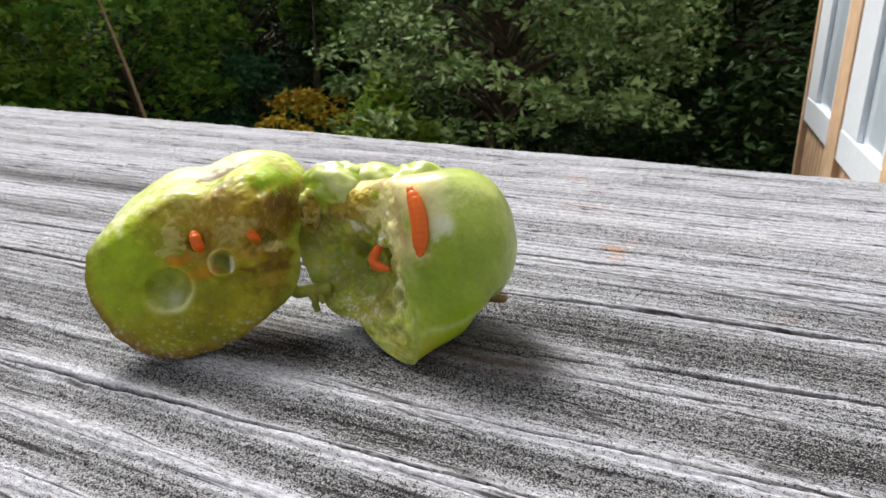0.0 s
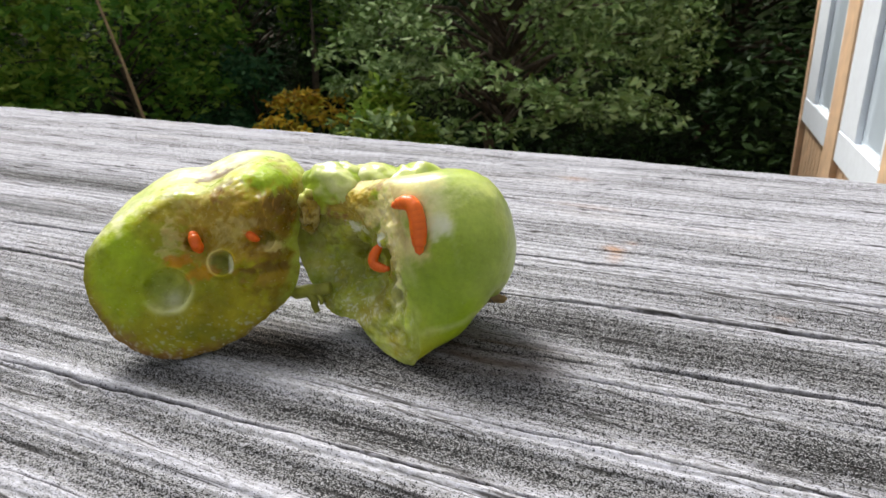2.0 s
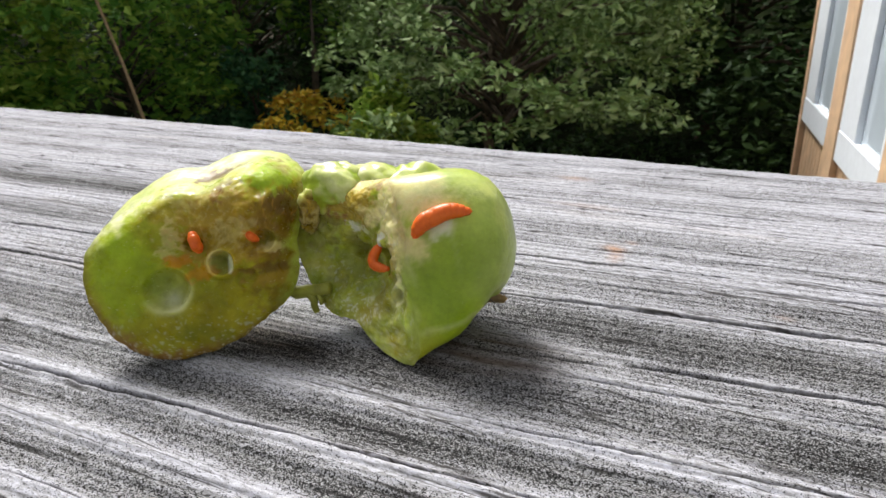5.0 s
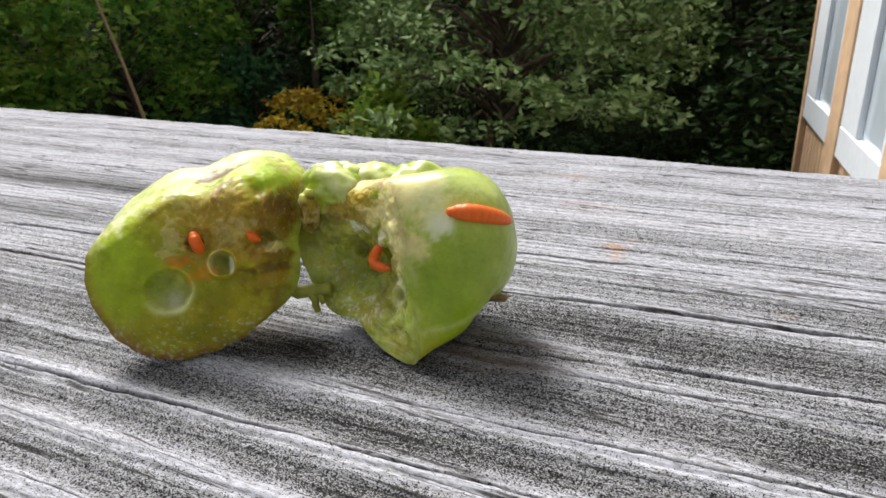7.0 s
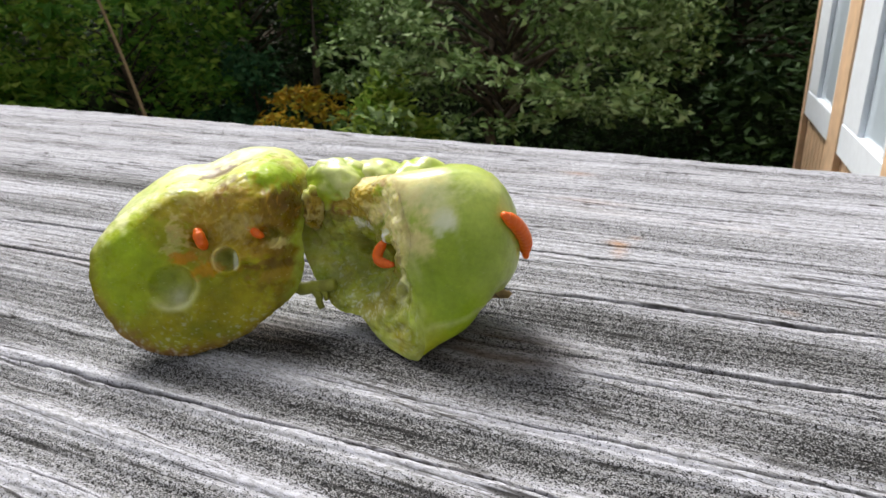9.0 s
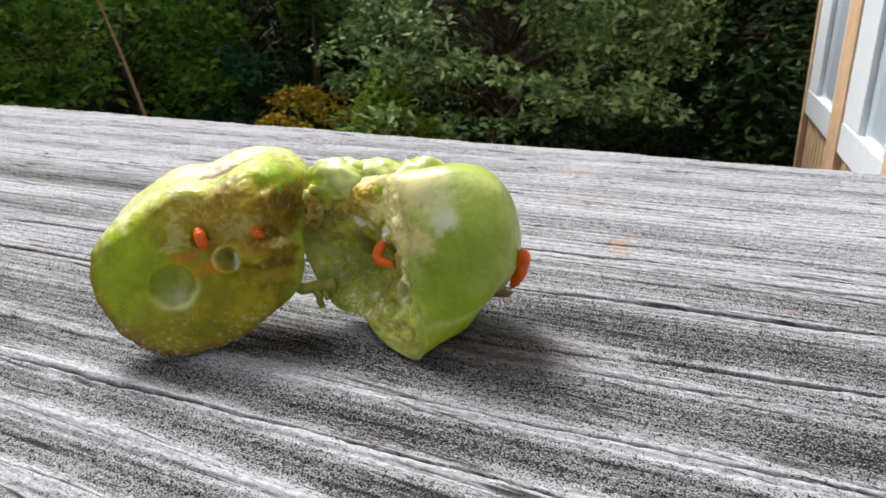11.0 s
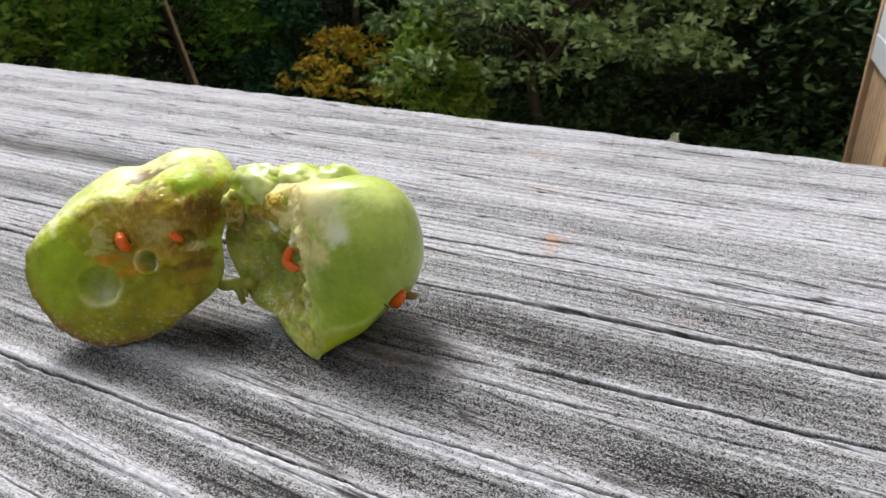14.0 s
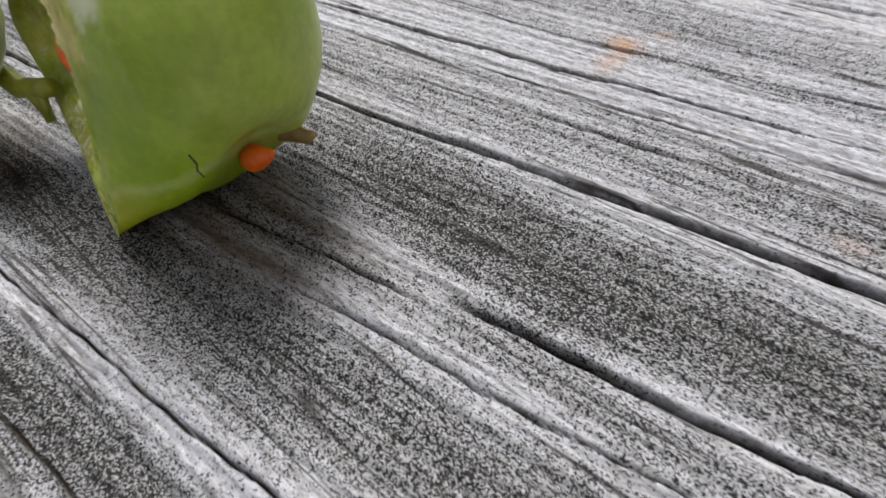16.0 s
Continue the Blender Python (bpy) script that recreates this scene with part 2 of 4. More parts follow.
def ribs(x, y):
    """Height (mm) of the worn growth rings, and how thick mildew lies, 0 to 1."""
    g = y - 0.05 * x
    wave, dark = np.zeros_like(x), np.zeros_like(x)
    for at, w, h, k in ((-11.8, 2.5, 0.8, 1.0), (-3.6, 3.9, 0.5, 1.0), (3.6, 2.4, 0.1, 0.6), (11.2, 5.0, 0.35, 1.0), (-18.9, 2.1, 0.7, 0.9),
                        (-25.2, 2.2, 0.8, 0.95), (-32, 2.4, 0.9, 0.85), (-39, 2.4, 0.9, 0.8), (21.5, 3.2, 0.12, 0.6), (26.0, 1.2, 0.1, 0.4),
                        (36, 1.4, 0.1, 0.40), (43, 4.0, 0.15, 0.42), (62, 3.0, 0.1, 0.3), (74, 3.5, 0.1, 0.32), (86, 3.0, 0.1, 0.3)):
        off = g - at + 0.6 * np.sin(x * 0.045 + at) + 0.3 * np.sin(x * 0.13 + 2 * at) + 0.15 * np.sin(x * 0.7 + 3 * at) + 0.1 * np.sin(x * 1.9 + at)
        band = np.exp(-(np.abs(off) / w) ** 3)
        wave -= h * band
        dark = np.maximum(dark, k * band * (0.86 + 0.14 * np.sin(x * 0.09 + at)))
    # bare pale wood above the split, dark further off along the board
    dark = dark * (1 - 0.75 * np.exp(-((g - 5.9) / 1.0) ** 2) * (0.5 + 0.5 * np.sin(0.33 * x)))
    dark = np.maximum(dark, 0.8 * np.exp(-(np.abs(g - 37.5) / 4.0) ** 3) * step(-45, -65, x))
    dark = np.where((g > 7) & (g < 16), dark * (1 - 0.8 * step(-25, -45, x)), dark)
    fine = 0.10 * np.sin(g * 3.1 + 1.3 * np.sin(x * 0.05)) + 0.07 * np.sin(g * 7.3 + 2 * np.sin(x * 0.03 + 1))
    return wave + fine, np.clip(dark, 0, 1)


def rail():
    rail_thing = tagged(new("deck_rail"), "weathered grey wooden deck rail with a cracked top board", "railing")
    xs = np.concatenate([np.linspace(-5000, -260, 60)[:-1], np.linspace(-260, -70, 90)[:-1], np.linspace(-70, 90, 230)[:-1],
                         np.linspace(90, 240, 60)[:-1], np.linspace(240, 800, 12)])
    ys = np.concatenate([np.linspace(-42.5, 45, 900)[:-1], np.linspace(45, 97.5, 260)])
    X, Y = np.meshgrid(xs, ys, indexing="ij")
    Z, hollow = ribs(X, Y)
    crack = np.zeros_like(X)
    for line in CRACKS:
        g, d = groove(X, Y, line)
        Z -= g * d
        crack = np.maximum(crack, g)
    rng = np.random.default_rng(4)
    # rounded, splintered edges
    edge = np.minimum(Y + 42.5, 97.5 - Y)
    ragged = 1.0 * np.sin(X * 0.11) * np.sin(X * 0.037 + 1) + 0.5 * np.sin(X * 0.43)
    Z -= 2.5 * np.clip(1 - (edge + ragged * 0.6) / 4.0, 0, 1) ** 2
    Z += rng.normal(0, 0.03, Z.shape)
    nx, ny = X.shape
    verts = np.stack([X, Y, Z], -1).reshape(-1, 3) * MM
    idx = np.arange(nx * ny).reshape(nx, ny)
    quads = np.stack([idx[:-1, :-1], idx[1:, :-1], idx[1:, 1:], idx[:-1, 1:]], -1).reshape(-1, 4).tolist()
    # sides and underside
    base = len(verts)
    low = []
    for j in (0, ny - 1):
        low.append([(x * MM, ys[j] * MM, -0.038) for x in xs])
    verts = np.concatenate([verts, np.array(low).reshape(-1, 3)])
    for i in range(nx - 1):
        a, b2 = base + i, base + nx + i
        quads += [[idx[i, 0], a, a + 1, idx[i + 1, 0]], [idx[i, ny - 1], idx[i + 1, ny - 1], b2 + 1, b2], [a, b2, b2 + 1, a + 1]]
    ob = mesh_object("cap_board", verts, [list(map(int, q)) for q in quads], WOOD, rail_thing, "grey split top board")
    extra = np.zeros(2 * nx)
    float_attribute(ob, "hollow", np.concatenate([hollow.ravel(), extra]))
    float_attribute(ob, "crack", np.concatenate([np.clip(crack * 1.6, 0, 1).ravel(), extra]))
    spot = np.zeros_like(X)
    for px, py, rx, ry, k in ((24.2, 38.1, 1.4, 1.1, 0.75), (24.9, 35.0, 0.9, 2.4, 0.5), (26.6, 41.2, 0.8, 0.8, 0.35), (11.2, 74.6, 3.0, 1.3, 0.45), (17.0, 56.6, 6.0, 1.2, 0.22), (46, 23.5, 1.0, 0.7, 0.25)):
        spot += k * np.exp(-(((X - px) / rx) ** 2 + ((Y - py) / ry) ** 2)) * (0.85 + 0.3 * np.sin(9 * Y) * np.sin(2.1 * X))
    float_attribute(ob, "stain", np.concatenate([np.clip(spot, 0, 1).ravel(), extra]))
    # juice stain plus painted shade under and beside both halves
    juice_shade = np.exp(-(((X - 14) / 10.5) ** 2 + ((Y - 1.6 - 0.1 * X) / 5.4) ** 2) ** 2) + np.exp(-(((X + 9) / 9.0) ** 2 + ((Y + 3.5) / 4.0) ** 2) ** 2)
    float_attribute(ob, "wet", np.concatenate([np.clip(0.95 * juice_shade * (0.85 + 0.3 * np.sin(2.3 * Y + 0.6 * np.sin(0.5 * X)) * np.sin(0.9 * Y - 0.2 * X)), 0, 1).ravel(), extra]))
    for x in (-4.9, -3.2, -1.45, 0.62):
        part("post", box((x - 0.045, -0.017, -2.55), (x + 0.045, 0.073, -0.038), 0.004), WOOD, rail_thing)
    part("rail_board", box((-5.0, 0.008, -0.127), (0.8, 0.046, -0.0385), 0.003), WOOD, rail_thing)


rail()


# ---------------------------------------------------------------- the gall
class Half:
    dent = ball = pinch = trim = None
    curl = 0.0
    flush = False
    """One half of the split gall: a torn face with a rim, and a skin bulging behind it (mm)."""

    def __init__(self, centre, side, up, normal, rim, depth, pull, relief, drift, flare, tint, skin_tint):
        self.c, self.s, self.u, self.n = (np.array(v, float) for v in (centre, side, up, normal))
        self.rim, self.depth, self.pull, self.relief = rim, depth, pull, relief
        self.drift, self.flare, self.tint, self.skin_tint = np.array(drift, float), flare, tint, skin_tint

    def radius(self, th):
        r = np.full_like(th, self.rim[0])
        for k in range(1, (len(self.rim) - 1) // 2 + 1):
            r += self.rim[2 * k - 1] * np.cos(k * th) + self.rim[2 * k] * np.sin(k * th)
        return r

    def roll(self, th):
        """How far the torn edge rolls back (mm), most along the top."""
        back = 2.6 * step(-0.25, 0.9, np.sin(th))
        if self.flush:
            back = back * step(0.55, -0.35, np.cos(th))
        return (0.1 if self.flush else 0.4) + back - self.curl * np.exp(-((th - 3.2) / 0.55) ** 2)

    def place(self, a, b, h):
        return self.c + np.outer(a, self.s) + np.outer(b, self.u) + np.outer(h, self.n)

    def build(self, name, label):
        nt, nr, ns = 280, 84, 60
        th = np.linspace(0, 2 * math.pi, nt, endpoint=False)
        R = self.radius(th)
        if self.trim is not None:
            R = R * (1 - self.trim[1] * np.exp(-((th - self.trim[0]) / self.trim[2]) ** 2))
        even = R.copy()
        R = R * (1 + np.array([0.02 * fbm(2 * math.cos(t), 2 * math.sin(t), self.depth) + 0.016 * fbm(9 * math.cos(t), 9 * math.sin(t), self.depth) for t in th]))
        pts, cols = [], []
        for i in range(nr + 1):
            q = (i / nr) ** 0.8
            edge = even + (R - even) * q ** 8
            a, b = edge * q * np.cos(th), edge * q * np.sin(th)
            h = -self.pull(a, b) - self.roll(th) * max(0.0, (q - 0.74) / 0.26) ** 2
            lumps = np.array([self.relief(x, y, q) for x, y in zip(a, b)])
            pts.append(self.place(a, b, h + lumps))
            rim = [step(0.84, 1.0, q + 0.12 * veil(x * 0.9, y * 0.9, 2.0)) * step(-3, 3, y + x) for x, y in zip(a, b)]
            cols.append(np.array([blend((self.tint(x, y, q, l), 1), (self.skin_tint(v, 0.0, t), w)) if w > 0 else self.tint(x, y, q, l)
                                  for x, y, l, v, t, w in zip(a, b, lumps, pts[-1], th, rim)]))
        face_v = np.concatenate(pts)
        top = tagged(new(name), label, "plant gall")
        quads = []
        for i in range(nr):
            for j in range(nt):
                k = (j + 1) % nt
                quads.append([i * nt + j, (i + 1) * nt + j, (i + 1) * nt + k, i * nt + k])
        ob = mesh_object("torn_face", self.floor(face_v) * MM, quads, FLESH, top, "torn olive flesh with pits")
        colour_attribute(ob, "tint", np.concatenate(cols))
        # the skin
        pts, cols = [], []
        for i in range(ns + 1):
            f = (i / ns) ** 1.8
            ang = f * math.pi / 2
            edge = even + (R - even) * max(0.0, 1 - f / 0.03)
            a0, b0 = edge * np.cos(th), edge * np.sin(th)
            h0 = -self.pull(a0, b0) - self.roll(th)
            if self.ball is None:
                w = math.cos(ang) ** self.flare[0]
                sh, dr = math.sin(ang), math.sin(ang) ** self.flare[1]
                a, b = a0 * w + self.drift[0] * dr, b0 * w + self.drift[1] * dr
                p = self.place(a, b, h0 * (1 - f) ** 0.5 - self.depth * sh)
            else:
                ea, eb, eh, ra, rb, rd, start = self.ball
                reach = 0.42 - 0.3 * step(-1.0, 0.9, np.cos(th - 2.5))
                run = np.clip(f / reach, 0, 1)
                ph = radians(start) + (math.pi / 2 - radians(start)) * np.clip((f - reach) / (1 - reach), 0, 1)
                away = np.abs((th - 5.35 + math.pi) % (2 * math.pi) - math.pi)
                full = (1 - np.exp(-(away / 0.5) ** 2)) * step(-0.35, 0.35, np.cos(th))
                even_q = run * run * (3 - 2 * run)
                q = even_q + full * (np.sin(run * math.pi / 2) - even_q)
                left = step(0.35, -0.35, np.cos(th))
                back = even_q + full * (1 - np.cos(run * math.pi / 2) - even_q) + left * (np.sin(run * math.pi / 2) - even_q)
                a = (1 - q) * a0 + q * (ea + ra * np.cos(ph) * np.cos(th))
                b = (1 - q) * b0 + q * (eb + rb * np.cos(ph) * np.sin(th))
                p = self.place(a, b, h0 - even_q * (h0 + 0.1) - back * eh - rd * np.sin(ph))
            bul = np.array([(0.4 * fbm(*(v * 0.16), 2) + 0.10 * fbm(*(v * 0.7), 2)) * min(1, f * 6) for v in p])
            p = p + (p - p.mean(0)) * 0.09 * bul[:, None]
            if self.pinch is not None:
                q = p - np.array(self.pinch[0])
                p = p + np.exp(-(q ** 2).sum(1) / 8.0)[:, None] * (np.array(self.pinch[1]) - p) * 0.75
            if self.dent is not None:
                q = p - np.array(self.dent)
                p = p + np.exp(-(q ** 2).sum(1) / 7.0)[:, None] * np.array([-0.9, 0.8, 1.7])
            pts.append(p)
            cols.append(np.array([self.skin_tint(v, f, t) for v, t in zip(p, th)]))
        skin_v = np.concatenate(pts)
        quads = []
        for i in range(ns):
            for j in range(nt):
                k = (j + 1) % nt
                quads.append([i * nt + j, i * nt + k, (i + 1) * nt + k, (i + 1) * nt + j])
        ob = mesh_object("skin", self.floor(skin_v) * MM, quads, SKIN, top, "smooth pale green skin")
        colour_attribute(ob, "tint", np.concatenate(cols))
        return top

    @staticmethod
    def floor(v):
        v = v.copy()
        v[:, 2] = np.maximum(v[:, 2], 0.05 - 0.25 * (v[:, 2] < 0))
        return v


def pit(x, y, px, py, r, depth, lip=0.25):
    d = math.hypot(x - px, y - py) / r
    return -depth * max(0.0, 1 - d * d) ** 0.8 - 0.15 * depth * math.exp(-d ** 4) + lip * math.exp(-((d - 1.1) / 0.22) ** 2)


def blend(*pairs):
    """Colours laid over one another, each by its weight."""
    c = np.array(pairs[0][0], float)
    for col, w in pairs[1:]:
        w = min(1.0, max(0.0, w))
        c = c * (1 - w) + np.array(col) * w
    return c


OLIVE, LIME, TAN, CREAM = (0.34, 0.30, 0.010), (0.33, 0.45, 0.025), (0.40, 0.26, 0.030), (0.80, 0.71, 0.32)
LEAF = (0.26, 0.385, 0.010)
GLASSY = (0.40, 0.47, 0.13)
WHITE = (0.85, 0.88, 0.74)
RUSSET = (0.26, 0.11, 0.045)
MILK = (0.70, 0.72, 0.36)
AMBER, UMBER = (0.52, 0.235, 0.008), (0.15, 0.080, 0.004)
BROWN, PALE, DEEP = (0.10, 0.045, 0.012), (0.47, 0.56, 0.13), (0.12, 0.14, 0.008)


def near(x, y, px, py, r):
    return math.exp(-((x - px) ** 2 + (y - py) ** 2) / r ** 2)


def daub(x, y, px, py, rx, ry, rag=0.0):
    """A patch with a soft, torn edge: 1 inside, 0 outside."""
    return step(-0.2, 0.3, 1 - math.hypot((x - px) / rx, (y - py) / ry) + rag)


def crescent(x, y, px, py, r, towards):
    """The highlight painted on one side of a pit's lip."""
    d = math.hypot(x - px, y - py) / r
    return math.exp(-((d - 1.0) / 0.16) ** 2) * max(0.0, math.cos(math.atan2(y - py, x - px) - towards)) ** 0.7


LEFT_PITS = [(-4.0, -3.1, 2.3, 1.2, 0.22), (1.6, -0.7, 1.3, 1.3, 0.45), (6.0, 1.4, 1.2, 1.0, 0.15), (-1.1, 1.5, 0.9, 0.9, 0.1), (4.0, -2.4, 1.2, 0.4, 0.1)]


def left_relief(x, y, q):
    fade = 1 - q ** 6
    z = 0.9 * veil(x * 0.22, y * 0.22, 3) + (0.7 * veil(x * 0.5, y * 0.5, 7) + 0.07 * veil(x * 1.9, y * 1.9, 4)) * (0.2 + near(x, y, 4.0, 2.5, 4.5)) - 0.6 * near(x, y, 2, 2, 6)
    for p in LEFT_PITS:
        z += pit(x, y, *p)
    return (z + 1.3 * near(x, y, 7.4, 8.6, 2.6) - 0.9 * near(x, y, 3.4, 8.4, 1.2)) * fade


def left_tint(x, y, q, l):
    n, k, j = veil(x * 0.35, y * 0.35, 11), veil(x * 1.1, y * 1.1, 5), veil(x * 2.6, y * 2.6, 6)
    rag = 0.5 * k + 0.25 * j
    thread = step(0.10, 0.0, abs(veil(x * 0.9 + 3, y * 0.5, 8)))
    big, small = math.hypot(x + 4.0, y + 3.1) / 2.3 + 0.15 * k, math.hypot(x - 1.6, y + 0.7) / 1.3 + 0.2 * k
    return blend((OLIVE, 1), (LIME, 0.7 * near(x, y, -9, 0, 7) + 0.25 * n), (LEAF, 0.45 * daub(x, y, -8, -1, 3.5, 4.5, rag)), (DEEP, 0.40 * near(x, y, 0, -8, 5) * (0.6 + n)),
                 (UMBER, 0.6 * daub(x, y, 9.0, 0.0, 4.8, 8.0, rag)), (TAN, 0.45 * daub(x, y, -0.5, 5.0, 6.0, 2.6, rag)), (CREAM, 0.3 * daub(x, y, -0.5, 6.6, 5.0, 1.6, rag)), (TAN, 0.7 * daub(x, y, 3.0, 2.8, 5.6, 4.4, rag)),
                 (UMBER, 0.6 * daub(x, y, 7.6, 3.0, 3.4, 4.2, rag)), (BROWN, 0.5 * daub(x, y, 8.8, 5.0, 2.4, 2.8, 1.5 * rag)), (AMBER, 0.5 * thread * daub(x, y, 7.5, 5.6, 3.5, 2.4, rag)),
                 (CREAM, 0.30 * daub(x, y, 3.4, 2.6, 2.2, 1.3, 1.6 * rag)), (CREAM, 0.40 * daub(x, y, -3.3, 2.2, 1.0, 2.2, 2 * rag)), (CREAM, 0.30 * thread * near(x, y, 1.5, 4.0, 4.5)),
                 (AMBER, 0.85 * daub(x, y, -2.7, -0.3, 1.3, 0.7, rag)), (AMBER, 0.7 * daub(x, y, -0.6, -1.6, 1.6, 0.9, rag)), (AMBER, 0.7 * daub(x, y, 4.9, 1.9, 1.0, 0.9, rag)),
                 (DEEP, 0.55 * daub(x, y, 6.4, 1.5, 1.3, 0.9, 0.6 * rag)), (CREAM, 0.5 * daub(x, y, 6.9, 0.6, 1.5, 0.5, rag)), (BROWN, 0.5 * daub(x, y, 6.3, -1.6, 2.2, 0.6, rag)), (TAN, 0.5 * daub(x, y, 7.0, -2.9, 2.6, 0.8, rag)),
                 (LIME, 1.0 * daub(x, y, 7.0, 9.0, 3.0, 2.4, rag)), (LIME, 0.8 * daub(x, y, -1.8, 8.2, 3.0, 1.5, rag)),
                 (BROWN, 0.75 * daub(x, y, 2.0, 7.6, 1.6, 0.7, 2 * rag)), (RUSSET, 0.5 * daub(x, y, 1.6, 6.6, 0.7, 1.4, 2 * rag)), (BROWN, 0.6 * daub(x, y, -3.4, 6.6, 1.6, 0.25, rag)), (CREAM, 0.5 * thread * near(x, y, 1.0, 8.2, 2.2)),
                 (UMBER, 0.4 * step(0.92, 1, q) * step(3, -2, y)), (RUSSET, 0.75 * near(x, y, -6, -9, 8) * step(0.88, 0.98, q + 0.08 * k)), (BROWN, 0.35 * near(x, y, -3, -9, 8) * step(0.95, 1, q + 0.06 * k)),
                 # MILK paints a white sheen along the upper left rim
                 (LIME, 0.8 * step(0.72, 0.98, q) * step(1, 5, y) * step(6, 1, x)), (MILK, 0.95 * step(0.80, 1, q + 0.15 * k) * step(0, 4, y) * step(4, -3, x)),
                 # big pit's shaded upper left and brighter floor put into its colours
                 (GLASSY, 0.45 * step(1.15, 0.55, big)), (LEAF, 0.35 * near(x, y, -4.6, -2.4, 1.2)), (WHITE, 0.40 * near(x, y, -3.6, -4.4, 1.0)), (GLASSY, 0.6 * step(1.1, 0.6, small)), (DEEP, 0.6 * near(x, y, 1.7, -0.6, 0.6)),
                 # painted highlights along the lips of both pits
                 (MILK, 0.75 * crescent(x, y, -4.0, -3.1, 2.35, -1.2)), (CREAM, 0.6 * crescent(x, y, 1.6, -0.7, 1.35, 2.8)), (WHITE, 0.95 * daub(x, y, 2.45, -0.95, 0.40, 0.95)),
                 # low WHITE specks paint sparkle along the bottom
                 (WHITE, 0.25 * step(0.34, 0.5, j) * step(-5, -7.5, y)))


def left_skin(p, f, t):
    n, k, j = veil(*(p * 0.12), 4), veil(*(p * 0.5), 3), veil(*(p * 1.4), 3)
    rag = 0.9 * k + 0.6 * j
    # MILK paints the wet white sheen over the top and upper left
    return blend((LIME, 1), (PALE, 0.35 + 0.8 * n), (OLIVE, 0.3 * step(-12, -7, p[0])), (MILK, 0.42 * step(12, 17, p[2] + 4 * n + 3 * k)),
                 (MILK, 0.6 * step(0.1, -0.3, k - 0.2) * step(-10, -16, p[0]) * step(7, 11, p[2])), (BROWN, 0.7 * step(0.1, 0.0, f) * max(0, -math.sin(t)) * (0.5 + n)),
                 (TAN, 0.6 * spot(p, (-16.6, 2.0, 17.0), 2.6, 1.4 * rag)), (BROWN, 0.8 * spot(p, (-16.4, 1.6, 17.0), 1.6, 1.6 * rag)), (RUSSET, 0.5 * spot(p, (-9.0, 4.4, 18.0), 2.0, 1.6 * rag)),
                 (BROWN, 0.6 * spot(p, (-20.0, -2.0, 15.6), 0.9, 1.6 * rag)))


RIGHT_PITS = [(2.6, -0.2, 1.5, 2.0, 0.3), (-2.4, 0.1, 1.3, 1.2, 0.15), (-7.0, 5.0, 1.1, 2.0, 0.1), (5.6, -3.2, 1.0, 1.1, 0.3)]


def right_relief(x, y, q):
    fade = 1 - q ** 5
    grain = (0.16 * veil(x * 1.1, y * 1.1, 41) + 0.05 * veil(x * 2.2, y * 2.2, 42)) * (1 - q ** 24)
    z = -3.4 * near(x, y, -1.0, -1.8, 4.8) + 0.8 * veil(x * 0.25, y * 0.25, 23) + 0.45 * veil(x * 0.8, y * 0.8, 17) + 0.07 * veil(x * 1.9, y * 1.9, 14)
    z += 0.8 * near(x, y, -3.4, 1.8, 0.8) + 0.7 * near(x, y, 1.9, 1.9, 0.6) + 0.5 * near(x, y, 1.0, -5.0, 0.9) + 1.1 * near(x, y, 5.0, 4.5, 2.6)
    for p in RIGHT_PITS:
        z += pit(x, y, *p)
    return z * fade + grain


